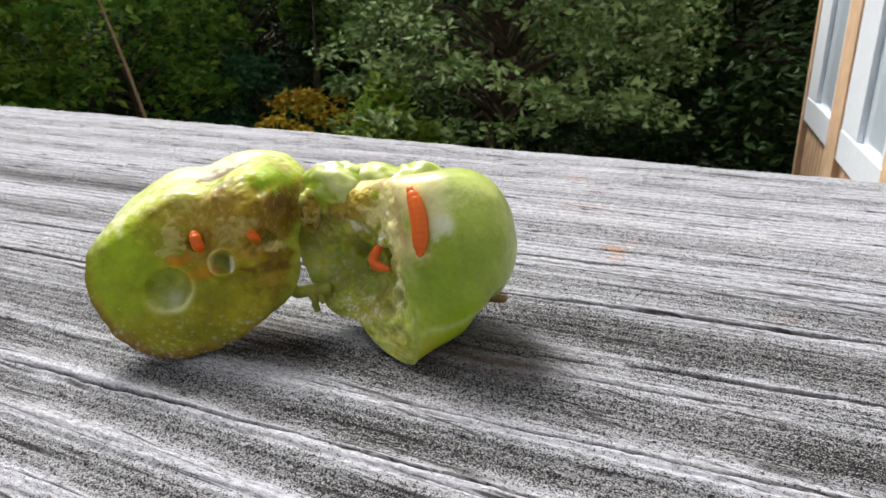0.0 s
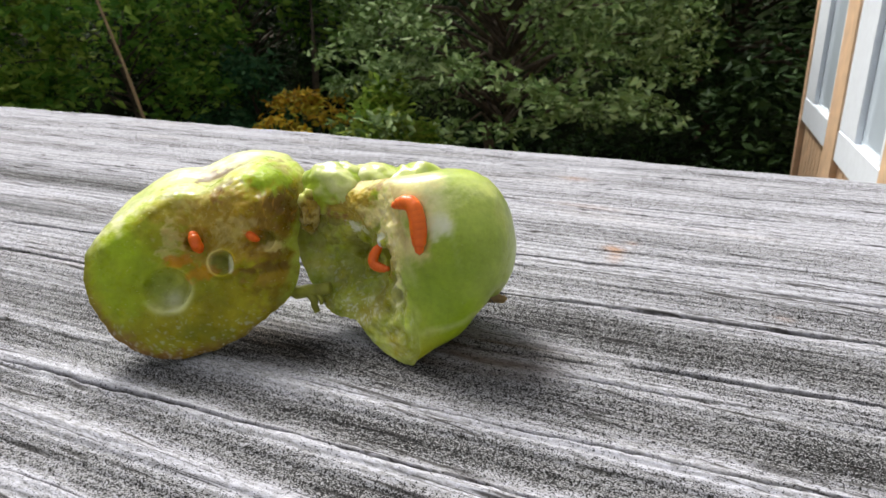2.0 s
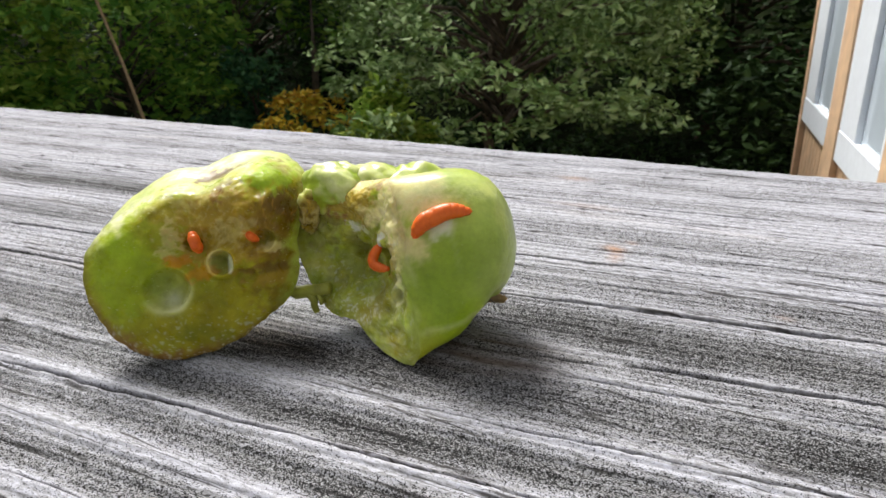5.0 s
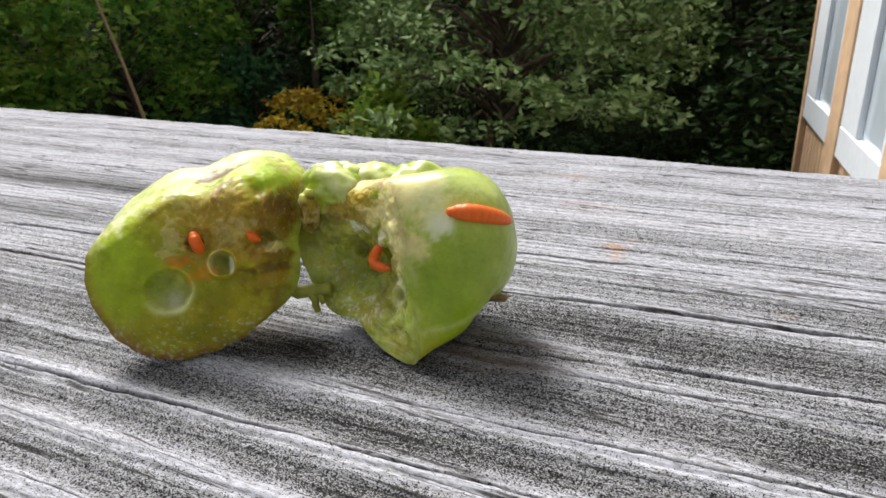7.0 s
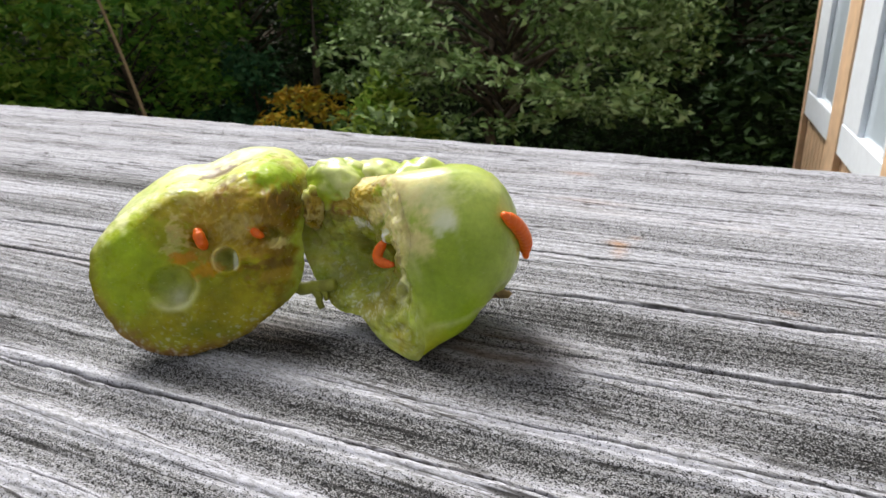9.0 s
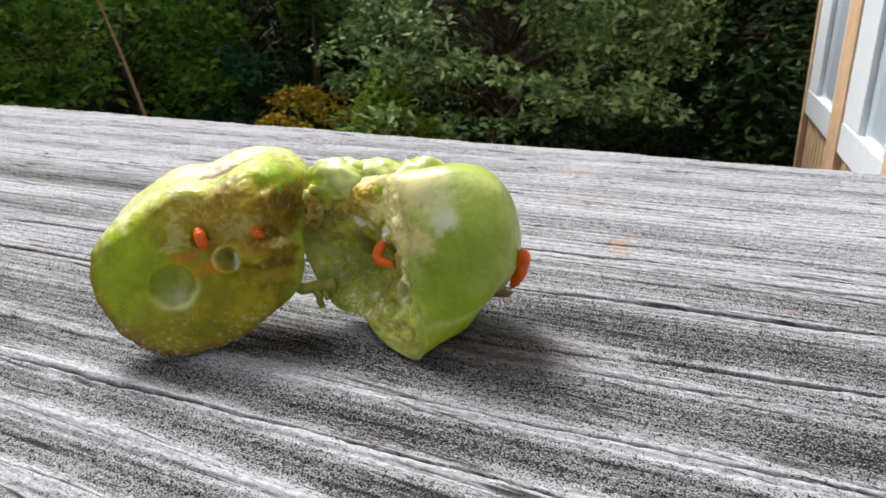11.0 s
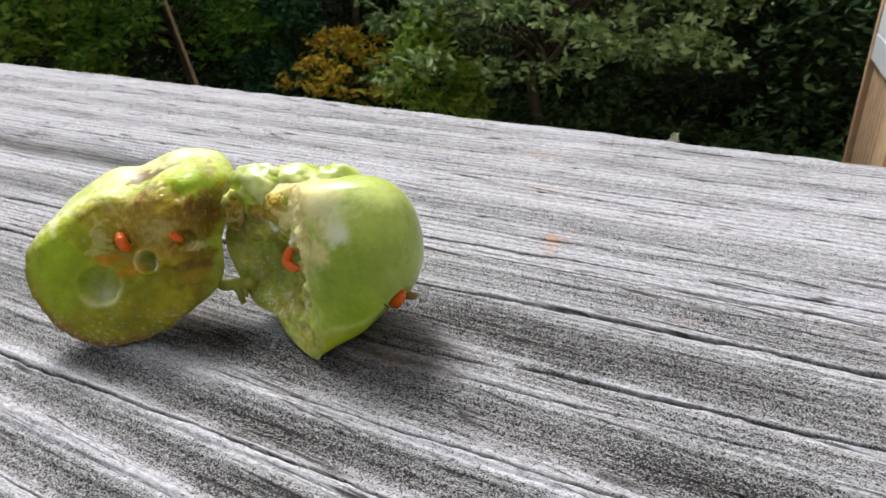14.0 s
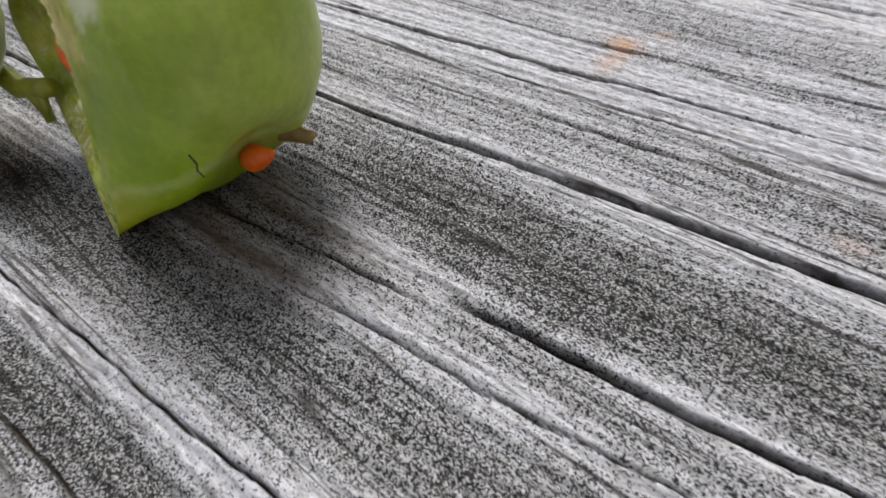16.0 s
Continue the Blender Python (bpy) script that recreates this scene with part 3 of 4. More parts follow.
def right_tint(x, y, q, l):
    n, k, j = veil(x * 0.35, y * 0.35, 31), veil(x * 1.1, y * 1.1, 15), veil(x * 2.6, y * 2.6, 16)
    rag = 0.45 * k + 0.22 * j
    thread = step(0.10, 0.0, abs(veil(x * 0.6 + 7, y * 0.9, 28)))
    return blend((OLIVE, 1), (LIME, 0.4 + 0.6 * n), (MILK, 0.2 + 0.2 * k), (DEEP, 0.38 * daub(x, y, -2.6, -1.4, 3.0, 3.2, rag)), (DEEP, 0.15 * daub(x, y, 0.8, -3.6, 2.4, 2.0, rag)), (UMBER, 0.35 * daub(x, y, -7.0, 1.6, 2.0, 2.6, rag)),
                 (TAN, 0.8 * daub(x, y, -2.6, 5.4, 4.4, 2.6, rag)), (CREAM, 0.4 * thread * daub(x, y, -2, 5, 5, 3)),
                 (CREAM, 0.92 * daub(x, y, 4.7, 5.6, 3.9, 4.6, rag)), (CREAM, 0.7 * daub(x, y, 5.0, 1.2, 1.9, 3.0, rag)), (CREAM, 0.55 * daub(x, y, 0.6, 4.4, 1.6, 1.2, rag)), (MILK, 0.6 * daub(x, y, 5.6, -3.0, 1.2, 2.8, rag)),
                 (PALE, 0.6 * step(0.82, 1.0, q + 0.15 * k) * step(0, 4, x) * step(2, -1, y)), (UMBER, 0.5 * daub(x, y, 3.7, -0.4, 1.2, 1.8, rag)), (TAN, 0.5 * daub(x, y, 3.6, -0.6, 0.8, 1.2, rag)),
                 (BROWN, 0.6 * daub(x, y, -8.4, 4.0, 1.6, 2.4, 1.2 * rag)), (AMBER, 0.8 * daub(x, y, -6.2, 5.6, 1.6, 0.8, rag)), (RUSSET, 0.7 * daub(x, y, -4.6, 3.6, 1.2, 0.4, 2 * rag)),
                 (BROWN, 0.5 * daub(x, y, -0.6, 7.6, 1.6, 0.5, 2 * rag)), (BROWN, 0.4 * daub(x, y, -5.6, 2.6, 1.6, 0.5, 2 * rag)), (RUSSET, 0.35 * daub(x, y, 1.6, 8.2, 2.2, 0.7, 2 * rag)),
                 (WHITE, 0.75 * daub(x, y, -2.4, 2.7, 0.9, 0.5, 2 * rag)), (WHITE, 0.6 * daub(x, y, -0.6, 2.4, 0.45, 0.45, 2 * rag)),
                 # WHITE specks low on the face paint sparkle on moist flesh
                 (WHITE, 0.7 * daub(x, y, 1.9, 1.9, 0.5, 0.7, 2 * rag)), (WHITE, 0.4 * step(0.15, 0.45, j + 0.4 * k) * daub(x, y, 0.4, -6.2, 2.6, 1.4, rag)),
                 (WHITE, 0.25 * step(0.34, 0.5, j) * step(0, -3, y)))


def spot(p, c, r, rag=0.0):
    """A ragged patch round a place on the skin."""
    return step(-0.3, 0.4, 1 - math.dist(p, c) / r + rag)


def right_skin(p, f, t):
    n, k, j = veil(*(p * 0.12), 9), veil(*(p * 0.45), 5), veil(*(p * 1.3), 5)
    rag = 0.5 * k + 0.3 * j
    # pale veins fan out from the top of the tear
    q = p - np.array((3.0, 8.0, 18.5))
    run = math.sqrt(float((q ** 2).sum()))
    fan = math.atan2(q[0] + 0.6 * q[1], -q[2] + 4.0)
    vein = step(0.16, 0.0, abs(veil(fan * 2.6, 0.05 * run, 3.0, 2) + 0.03 * k)) * step(1.0, 4.0, run) * step(17.0, 9.0, run)
    low = abs(p[2] - 3.6 - 0.22 * (p[0] - 10) - 0.6 * k)
    # paler top: the skin's own paleness with some highlight painted in
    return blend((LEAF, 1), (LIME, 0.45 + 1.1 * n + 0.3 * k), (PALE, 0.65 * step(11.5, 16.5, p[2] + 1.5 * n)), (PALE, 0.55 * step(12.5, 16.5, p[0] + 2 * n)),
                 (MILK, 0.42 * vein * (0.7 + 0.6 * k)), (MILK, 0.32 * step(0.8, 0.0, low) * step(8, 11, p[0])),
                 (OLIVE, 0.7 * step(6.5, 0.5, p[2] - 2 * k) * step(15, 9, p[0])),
                 # ragged MILK and WHITE patches paint the glossy white sheen
                 (MILK, 0.6 * spot(p, (10.2, 2.2, 15.2), 2.4, rag)), (WHITE, 0.5 * spot(p, (10.6, 1.9, 14.2), 1.5, rag)), (MILK, 0.85 * spot(p, (7.4, 3.6, 17.6), 3.2, rag)), (TAN, 0.3 * spot(p, (10.2, 10.0, 17.1), 1.2, rag)),
                 (CREAM, 0.85 * step(0.10, 0.0, f - 0.06 * k - 0.04 * j) * step(8, 12, p[2])), (PALE, 0.5 * step(0.06, 0.0, f - 0.06 * k) * step(12, 8, p[2])), (RUSSET, 0.35 * step(0.02, 0.0, f - 0.02 * k) * step(10, 13, p[2])),
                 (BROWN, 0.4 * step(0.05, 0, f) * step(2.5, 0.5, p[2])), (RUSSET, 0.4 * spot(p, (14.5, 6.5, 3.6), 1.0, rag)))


left_half = Half((-12.78, -6.18, 10.39), (0.848, 0.53, 0), (-0.164, 0.262, 0.951), (0.504, -0.806, 0.309),
                 (10.5, -0.46, -0.29, 0.74, 1.63, -0.59, 0.36, -0.63, -0.14, -0.37, -0.38, 0.1, -0.34), 8.3,
                 lambda a, b: 0.08 * np.maximum(0, b - 4) ** 2 + 0.06 * np.maximum(0, a - 3) ** 2 + 0.012 * np.maximum(0, a - 2) * np.maximum(0, b - 2),
                 left_relief, (-2.2, 5.9), (0.62, 1.6), left_tint, left_skin)
right_half = Half((0.995, 2.45, 9.49), (0.968, -0.25, 0), (0.065, 0.251, 0.966), (-0.241, -0.935, 0.259),
                  (8.68, -0.87, -0.36, -0.08, -1.46, -0.76, -0.3, -0.8, -0.27, -0.06, 0.52, -0.01, 0.38), 12.9,
                  lambda a, b: 0 * a, right_relief, (8.1, 3.6), (0.42, 1.43), right_tint, right_skin)
right_half.curl, right_half.flush = 1.3, True
right_half.dent = (14.4, 6.0, 3.2)
right_half.ball = (7.3, 1.5, 5.6, 7.2, 9.4, 8.9, 0.0)
right_half.trim = (5.52, -0.10, 0.15)
right_half.pinch = ((14.0, 8.6, 4.2), (14.8, 9.6, 3.3))
left_whole = left_half.build("gall_half", "split green gall half, pitted olive face, on the wooden rail")
right_whole = right_half.build("gall_half", "split green gall half with smooth skin, on the wooden rail")


def lobe(parent, centre, radii, seed, name="lobe", label="", torn=0.0, brown=0.0, mat=None):
    """A smooth green swelling of the gall with a torn tan underside (mm)."""
    bm = bmesh.new()
    bmesh.ops.create_icosphere(bm, subdivisions=5, radius=1.0)
    tint = []
    for v in bm.verts:
        d = v.co.copy()
        n, k = veil(d.x * 1.1 + seed, d.y * 1.1, d.z * 1.1, 3), veil(d.x * 3.2 + seed, d.y * 3.2, d.z * 3.2, 3)
        under = step(0.05, -0.45, d.z - 0.35 * d.x + 0.4 * k + 0.3 * n - torn)
        p = Vector(centre) + Vector((d.x * radii[0], d.y * radii[1], d.z * radii[2])) * (1 + 0.16 * n + (0.16 if torn > 0.5 else 0.05) * k - 0.12 * under)
        v.co = p * MM
        # MILK paints a glossy highlight on the upper front of the swelling
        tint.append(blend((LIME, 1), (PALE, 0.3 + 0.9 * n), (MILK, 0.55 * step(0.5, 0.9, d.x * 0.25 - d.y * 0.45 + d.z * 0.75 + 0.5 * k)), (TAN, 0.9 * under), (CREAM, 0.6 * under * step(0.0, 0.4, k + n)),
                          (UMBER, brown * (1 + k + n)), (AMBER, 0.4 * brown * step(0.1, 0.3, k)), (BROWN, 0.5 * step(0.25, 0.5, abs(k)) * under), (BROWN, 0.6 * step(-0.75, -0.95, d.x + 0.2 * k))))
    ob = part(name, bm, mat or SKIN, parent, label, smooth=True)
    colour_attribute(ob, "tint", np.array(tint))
    return ob


def strand(parent, pts, r0, r1, mat, name, label=""):
    bm = bmesh.new()
    limb(bm, [tuple(c * MM for c in p) for p in pts], r0 * MM, r1 * MM, 10)
    return part(name, bm, mat, parent, label, smooth=True)


lobe(right_whole, (-4.9, 7.9, 14.0), (4.9, 3.2, 4.1), 1.0, label="pale green swelling beside the tear")
lobe(right_whole, (-1.0, 10.6, 14.6), (4.6, 3.4, 3.0), 8.0)
lobe(right_whole, (3.2, 12.0, 12.8), (4.6, 4.0, 4.9), 2.0)
lobe(right_whole, (-1.0, 8.6, 12.2), (4.6, 3.6, 4.2), 5.0, label="ragged tan flesh above the tear", torn=0.9, mat=FLESH)
lobe(right_whole, (-7.0, 5.2, 12.4), (1.5, 2.3, 2.7), 11.0, label="torn brown flesh between the halves", torn=1.0, brown=0.2, mat=FLESH)
FIBRE = plain_material("green_fibre", (0.34, 0.35, 0.05), 0.4, 300.0, 0.4, 0.0003)
HUSK = plain_material("dry_husk", (0.30, 0.20, 0.07), 0.6, 400.0, 0.5, 0.0003)
strand(left_whole, [(-9.6, 0.2, 4.9), (-8.2, 0.7, 4.7), (-6.9, 0.9, 4.0), (-5.6, 1.3, 4.3), (-4.4, 1.6, 4.5), (-3.0, 1.9, 4.9)], 0.85, 0.7, FIBRE, "fibre", "torn green fibre")
strand(left_whole, [(-5.4, 1.2, 4.2), (-4.7, 1.1, 3.4), (-4.9, 1.2, 2.6), (-4.4, 1.0, 1.9)], 0.6, 0.35, FIBRE, "fibre", "torn stub of fibre hanging down")
strand(left_whole, [(-4.4, 1.4, 4.4), (-3.9, 1.2, 3.6), (-3.8, 1.1, 3.0)], 0.42, 0.2, FIBRE, "fibre")
strand(right_whole, [(13.7, 9.0, 3.7), (14.5, 9.5, 3.4), (15.2, 9.9, 3.1), (15.5, 10.1, 3.4)], 0.8, 0.3, HUSK, "husk_tip", "dry brownish tip")
HAIR = plain_material("dark_hair", (0.03, 0.025, 0.02), 0.5, 300.0, 0.2)
strand(right_whole, [(16.3, 1.6, 7.4), (16.8, 1.6, 7.0), (16.7, 1.5, 6.6), (17.0, 1.6, 6.2)], 0.06, 0.04, HAIR, "hair", "tiny dark hair")


# ---------------------------------------------------------------- the larvae
def orange_material():
    m, nt, b = material("larva_orange", 0.4, 0.5)
    n = noise_tex(nt, coords(nt), 900.0, 3.0, 0.6)
    nt.links.new(ramp(nt, n, (0.3, (0.74, 0.11, 0.004)), (0.7, (0.90, 0.17, 0.008))), b.inputs["Base Color"])
    b.inputs["Subsurface Weight"].default_value = 0.12
    b.inputs["Subsurface Radius"].default_value = (1.0, 0.3, 0.05)
    b.inputs["Subsurface Scale"].default_value = 0.0008
    return m


ORANGE = orange_material()
SEGMENTS = 11


def segment_mesh(radius, half, squash=0.9):
    """One body ring: a short barrel with a raised middle."""
    bm = bmesh.new()
    rings = []
    for k in range(9):
        u = -1 + 2 * k / 8
        r = radius * max(0.0, 1 - abs(u) ** 3.0) ** 0.5
        rings.append([bm.verts.new((r * math.cos(2 * math.pi * j / 16), squash * r * math.sin(2 * math.pi * j / 16), half * u)) for j in range(16)] if 0 < k < 8
                     else [bm.verts.new((0, 0, half * u))])
    for a, b in zip(rings, rings[1:]):
        for j in range(16):
            i = (j + 1) % 16
            if len(a) == 1:
                bm.faces.new((a[0], b[i], b[j]))
            elif len(b) == 1:
                bm.faces.new((a[j], a[i], b[0]))
            else:
                bm.faces.new((a[j], a[i], b[i], b[j]))
    return bm


def spine_points(a, m, b, count):
    """Points and directions at even steps along the bow from a through m to b (mm)."""
    a, m, b = Vector(a), Vector(m), Vector(b)
    c = 2 * m - (a + b) / 2
    fine = [a * (1 - t) ** 2 + c * 2 * t * (1 - t) + b * t * t for t in np.linspace(0, 1, 60)]
    run = np.concatenate([[0], np.cumsum([(q - p).length for p, q in zip(fine, fine[1:])])])
    out = []
    for k in range(count):
        d = run[-1] * (k + 0.5) / count
        i = int(min(58, max(0, np.searchsorted(run, d) - 1)))
        f = (d - run[i]) / max(1e-6, run[i + 1] - run[i])
        out.append((fine[i].lerp(fine[i + 1], f), (fine[i + 1] - fine[i]).normalized()))
    return out


def seat(p, d):
    return Matrix.Translation(p * MM) @ Vector((0, 0, 1)).rotation_difference(d).to_matrix().to_4x4()


def girth(k, count):
    u = 2 * (k + 0.5) / count - 1
    return (1 - abs(u) ** 3.2) ** 0.5 * (1.0 - 0.10 * u) + 0.12


def larva(name, label, a, m, b, radius, count=SEGMENTS):
    """A larva of overlapping body rings along a bow."""
    thing = tagged(new(name), label, "larva")
    mid = Vector(m)
    thing.matrix_basis = Matrix.Translation(mid * MM)
    step_len = sum((Vector(q) - Vector(p)).length for p, q in ((a, m), (m, b))) / count
    rings = []
    for k, (p, d) in enumerate(spine_points(a, m, b, count)):
        ring = part("body_ring", segment_mesh(radius * girth(k, count) * MM, step_len * 2.3 * MM), ORANGE, thing, smooth=True)
        ring.matrix_basis = seat(p - mid, d)
        rings.append(ring)
    return thing, rings


CRAWL_START = [
    (0, (8.94, 0.84, 12.04), (8.36, 1.85, 14.82), (7.13, 2.87, 17.04)),
    (0.3, (9.13, 0.82, 12.01), (8.23, 1.86, 14.82), (7.43, 3.10, 17.45)),
    (0.6, (9.00, 0.83, 12.02), (8.26, 1.87, 14.85), (9.41, 3.06, 17.37)),
    (0.9, (9.17, 0.80, 11.94), (8.28, 1.88, 14.87), (8.80, 2.97, 17.30)),
    (1.2, (8.86, 0.85, 12.03), (8.75, 1.95, 15.17), (10.37, 2.92, 16.92)),
    (1.5, (8.99, 0.89, 12.23), (8.94, 1.86, 14.97), (10.85, 2.82, 16.65)),
    (1.8, (9.03, 0.83, 12.03), (8.09, 1.88, 14.82), (7.66, 3.02, 17.37)),
    (2.1, (8.86, 0.91, 12.26), (7.78, 2.29, 15.84), (5.71, 2.41, 15.28)),
    (2.4, (8.93, 0.80, 11.89), (7.75, 2.22, 15.66), (5.66, 2.44, 15.33)),
]
CRAWL_SIDE = [
    (2.7, (9.07, 0.83, 12.04), (7.82, 2.27, 15.80), (5.75, 2.53, 15.69)),
    (3, (8.96, 0.81, 11.91), (8.11, 1.68, 14.29), (8.08, 2.45, 16.29)),
    (3.3, (8.80, 0.84, 12.00), (8.30, 2.12, 15.51), (10.24, 1.86, 15.01)),
    (3.6, (8.91, 0.92, 12.32), (8.97, 2.04, 15.42), (11.45, 1.90, 14.84)),
    (3.9, (9.03, 0.98, 12.54), (9.31, 2.06, 15.47), (11.75, 2.25, 15.42)),
    (4.2, (8.95, 1.04, 12.72), (9.50, 1.96, 15.27), (12.14, 2.54, 15.78)),
    (6.3, (9.77, 1.89, 15.02), (12.79, 2.66, 15.73), (14.99, 4.40, 15.48)),
    (6.6, (10.60, 2.04, 15.26), (13.56, 3.13, 15.88), (15.69, 5.69, 14.82)),
    (7, (11.92, 2.50, 15.72), (14.57, 3.50, 15.48), (16.20, 6.81, 13.94)),
]
CRAWL_END = [
    (7.5, (12.97, 2.94, 15.97), (15.25, 4.12, 15.32), (16.48, 7.02, 13.53)),
    (8.1, (14.32, 3.52, 15.66), (16.34, 5.16, 14.13), (16.94, 8.25, 11.69)),
    (8.7, (15.73, 4.57, 15.01), (16.96, 6.41, 12.88), (17.24, 8.93, 9.99)),
    (9.2, (16.46, 5.20, 13.88), (17.26, 8.31, 11.08), (17.18, 9.07, 8.57)),
    (11.3, (17.29, 8.50, 8.64), (16.75, 9.11, 6.64), (15.84, 9.45, 4.69)),
    (11.6, (17.17, 8.60, 8.06), (16.63, 8.62, 6.22), (15.61, 9.09, 4.39)),
    (12, (17.06, 8.49, 7.43), (16.34, 8.69, 5.62), (15.23, 8.85, 3.95)),
    (12.5, (16.64, 8.48, 6.24), (15.77, 8.97, 4.67), (14.74, 9.22, 3.11)),
    (13, (16.24, 8.73, 5.44), (15.41, 8.94, 4.16), (14.61, 9.17, 2.99)),
]


crawler, crawler_rings = larva("larva", "bright orange ringed larva crawling over the gall", *CRAWL_START[0][1:], 0.80)
larva("larva", "orange larva curled in a pit of the gall", *[tuple(right_half.place(np.array([a]), np.array([b]), np.array([h]))[0]) for a, b, h in ((1.7, 1.1, -0.9), (1.4, -0.6, -0.7), (3.0, -0.9, -0.9))], 0.56, 9)
larva("larva", "small reddish larva half hidden under the torn rim", *[tuple(right_half.place(np.array([a]), np.array([b]), np.array([h]))[0]) for a, b, h in ((-8.2, 4.6, -0.6), (-7.2, 4.9, -0.3), (-6.2, 5.4, -0.5))], 0.40, 6)
larva("larva", "orange larva end poking from a pit", *[tuple(left_half.place(np.array([a]), np.array([b]), np.array([h]))[0]) for a, b, h in ((-0.9, 2.3, -0.1), (-0.75, 1.7, 0.05), (-0.6, 0.9, -0.5))], 0.62, 5)
# body rings stand in for an orange-brown smear of flesh, no real larva
larva("larva", "orange-brown smear in the torn flesh, shaped from larva rings", *[tuple(left_half.place(np.array([a]), np.array([b]), np.array([h]))[0]) for a, b, h in ((4.5, 2.1, -1.1), (4.9, 1.8, -0.8), (5.3, 1.5, -1.2))], 0.42, 6)


# ---------------------------------------------------------------- ground, trees
def ground():
    n = 70
    xs, ys = np.linspace(-60, 60, n), np.linspace(-40, 80, n)
    verts, faces = [], []
    for x in xs:
        for y in ys:
            far = max(0.0, math.hypot(x * 0.8, max(0, y)) - 12)
            verts.append((x, y, -2.55 + 0.55 * min(far, 40) + 0.25 * fbm(x * 0.2, y * 0.2, 1)))
    for i in range(n - 1):
        for j in range(n - 1):
            faces.append([i * n + j, (i + 1) * n + j, (i + 1) * n + j + 1, i * n + j + 1])
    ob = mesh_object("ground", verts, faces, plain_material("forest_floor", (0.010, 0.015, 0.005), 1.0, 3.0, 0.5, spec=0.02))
    tagged(ob, "dark leaf-strewn ground rising into a wooded bank", "ground", kind="structure")


ground()


def leaves(name, centres, spread, per, size, mat, parent, label="", seed=0, flat=0.5, long=2.0):
    """A crown of small folded leaves in clumps about the given centres."""
    rng = np.random.default_rng(seed)
    centres = np.asarray(centres, float)
    c = np.repeat(centres, per, axis=0)
    n = len(c)
    v = rng.normal(size=(n, 3))
    v *= (rng.random((n, 1)) ** 0.4) / np.linalg.norm(v, axis=1, keepdims=True)
    c = c + v * np.asarray(spread)
    d = rng.normal(size=(n, 3)) * (1, 1, flat)
    d /= np.linalg.norm(d, axis=1, keepdims=True)
    e = rng.normal(size=(n, 3)) * (1, 1, flat)
    e = np.cross(d, np.cross(d, e))
    e /= np.linalg.norm(e, axis=1, keepdims=True)
    up = np.cross(d, e)
    L = size * (0.6 + 0.8 * rng.random((n, 1)))
    W = L / long
    pts = np.stack([c, c + d * L * 0.5 + e * W * 0.5 + up * W * 0.25, c + d * L, c + d * L * 0.5 - e * W * 0.5 + up * W * 0.25], 1).reshape(-1, 3)
    k = np.arange(n) * 4
    faces = np.concatenate([np.stack([k, k + 1, k + 2], 1), np.stack([k, k + 2, k + 3], 1)]).tolist()
    return mesh_object(name, pts, faces, mat, parent, label, smooth=False)


BARK = plain_material("bark", (0.10, 0.075, 0.05), 0.9, 14.0, 0.5, 0.01)
OLIVE_LEAF = leaf_material("silvery_leaf", (0.09, 0.165, 0.04), (0.22, 0.33, 0.10), (0.47, 0.60, 0.29))
GREEN_LEAF = leaf_material("green_leaf", (0.06, 0.17, 0.022), (0.16, 0.33, 0.045), (0.40, 0.55, 0.09), through_light=0.35)
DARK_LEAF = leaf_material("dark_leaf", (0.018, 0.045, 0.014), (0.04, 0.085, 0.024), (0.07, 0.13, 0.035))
FERN_LEAF = leaf_material("fern_leaf", (0.02, 0.08, 0.032), (0.05, 0.14, 0.055), (0.10, 0.21, 0.08))
LIGHT_LEAF = leaf_material("light_leaf", (0.13, 0.26, 0.03), (0.32, 0.47, 0.07), (0.58, 0.68, 0.15), through_light=0.45)
STEM = plain_material("pale_stem", (0.36, 0.25, 0.13), 0.8, 14.0, 0.3, 0.004)
GOLD_LEAF = leaf_material("autumn_leaf", (0.42, 0.20, 0.02), (0.80, 0.55, 0.05), (0.50, 0.52, 0.07))


def tree(name, base, height, width, mat, label, clumps, per, leaf, seed, lean=(0, 0), trunk=0.06, low=0.15, flat=0.5, clump=0.35, category="tree", bark=None):
    rng = random.Random(seed)
    thing = tagged(new(name), label, category)
    bx, by, bz = base
    bm = bmesh.new()
    spine = [(bx + lean[0] * f + 0.05 * width * math.sin(5 * f + seed), by + lean[1] * f, bz + height * 0.9 * f) for f in (0, 0.25, 0.5, 0.75, 1)]
    limb(bm, spine, trunk, trunk * 0.25)
    centres = []
    for k in range(clumps):
        f = low + (1 - low) * rng.random()
        an = rng.random() * 2 * math.pi
        reach = width * 0.5 * math.sin(math.pi * min(0.97, 0.12 + 0.85 * f)) ** 0.6 * (0.35 + 0.65 * rng.random() ** 0.5)
        sx, sy = bx + lean[0] * f, by + lean[1] * f
        tip = (sx + reach * math.cos(an), sy + reach * math.sin(an), bz + height * f + 0.1 * width * (rng.random() - 0.5))
        centres.append(tip)
        if k % 3 == 0:
            root = (sx, sy, bz + height * f * 0.75)
            mid = tuple((a + b) / 2 + (0.05 * width if i == 2 else 0) for i, (a, b) in enumerate(zip(root, tip)))
            limb(bm, [root, mid, tip], trunk * 0.35, trunk * 0.08, 5)
    part("trunk", bm, bark or BARK, thing, smooth=True)
    leaves("crown", centres, (clump, clump, clump * 0.6), per, leaf, mat, thing, seed=seed, flat=flat)
    return thing


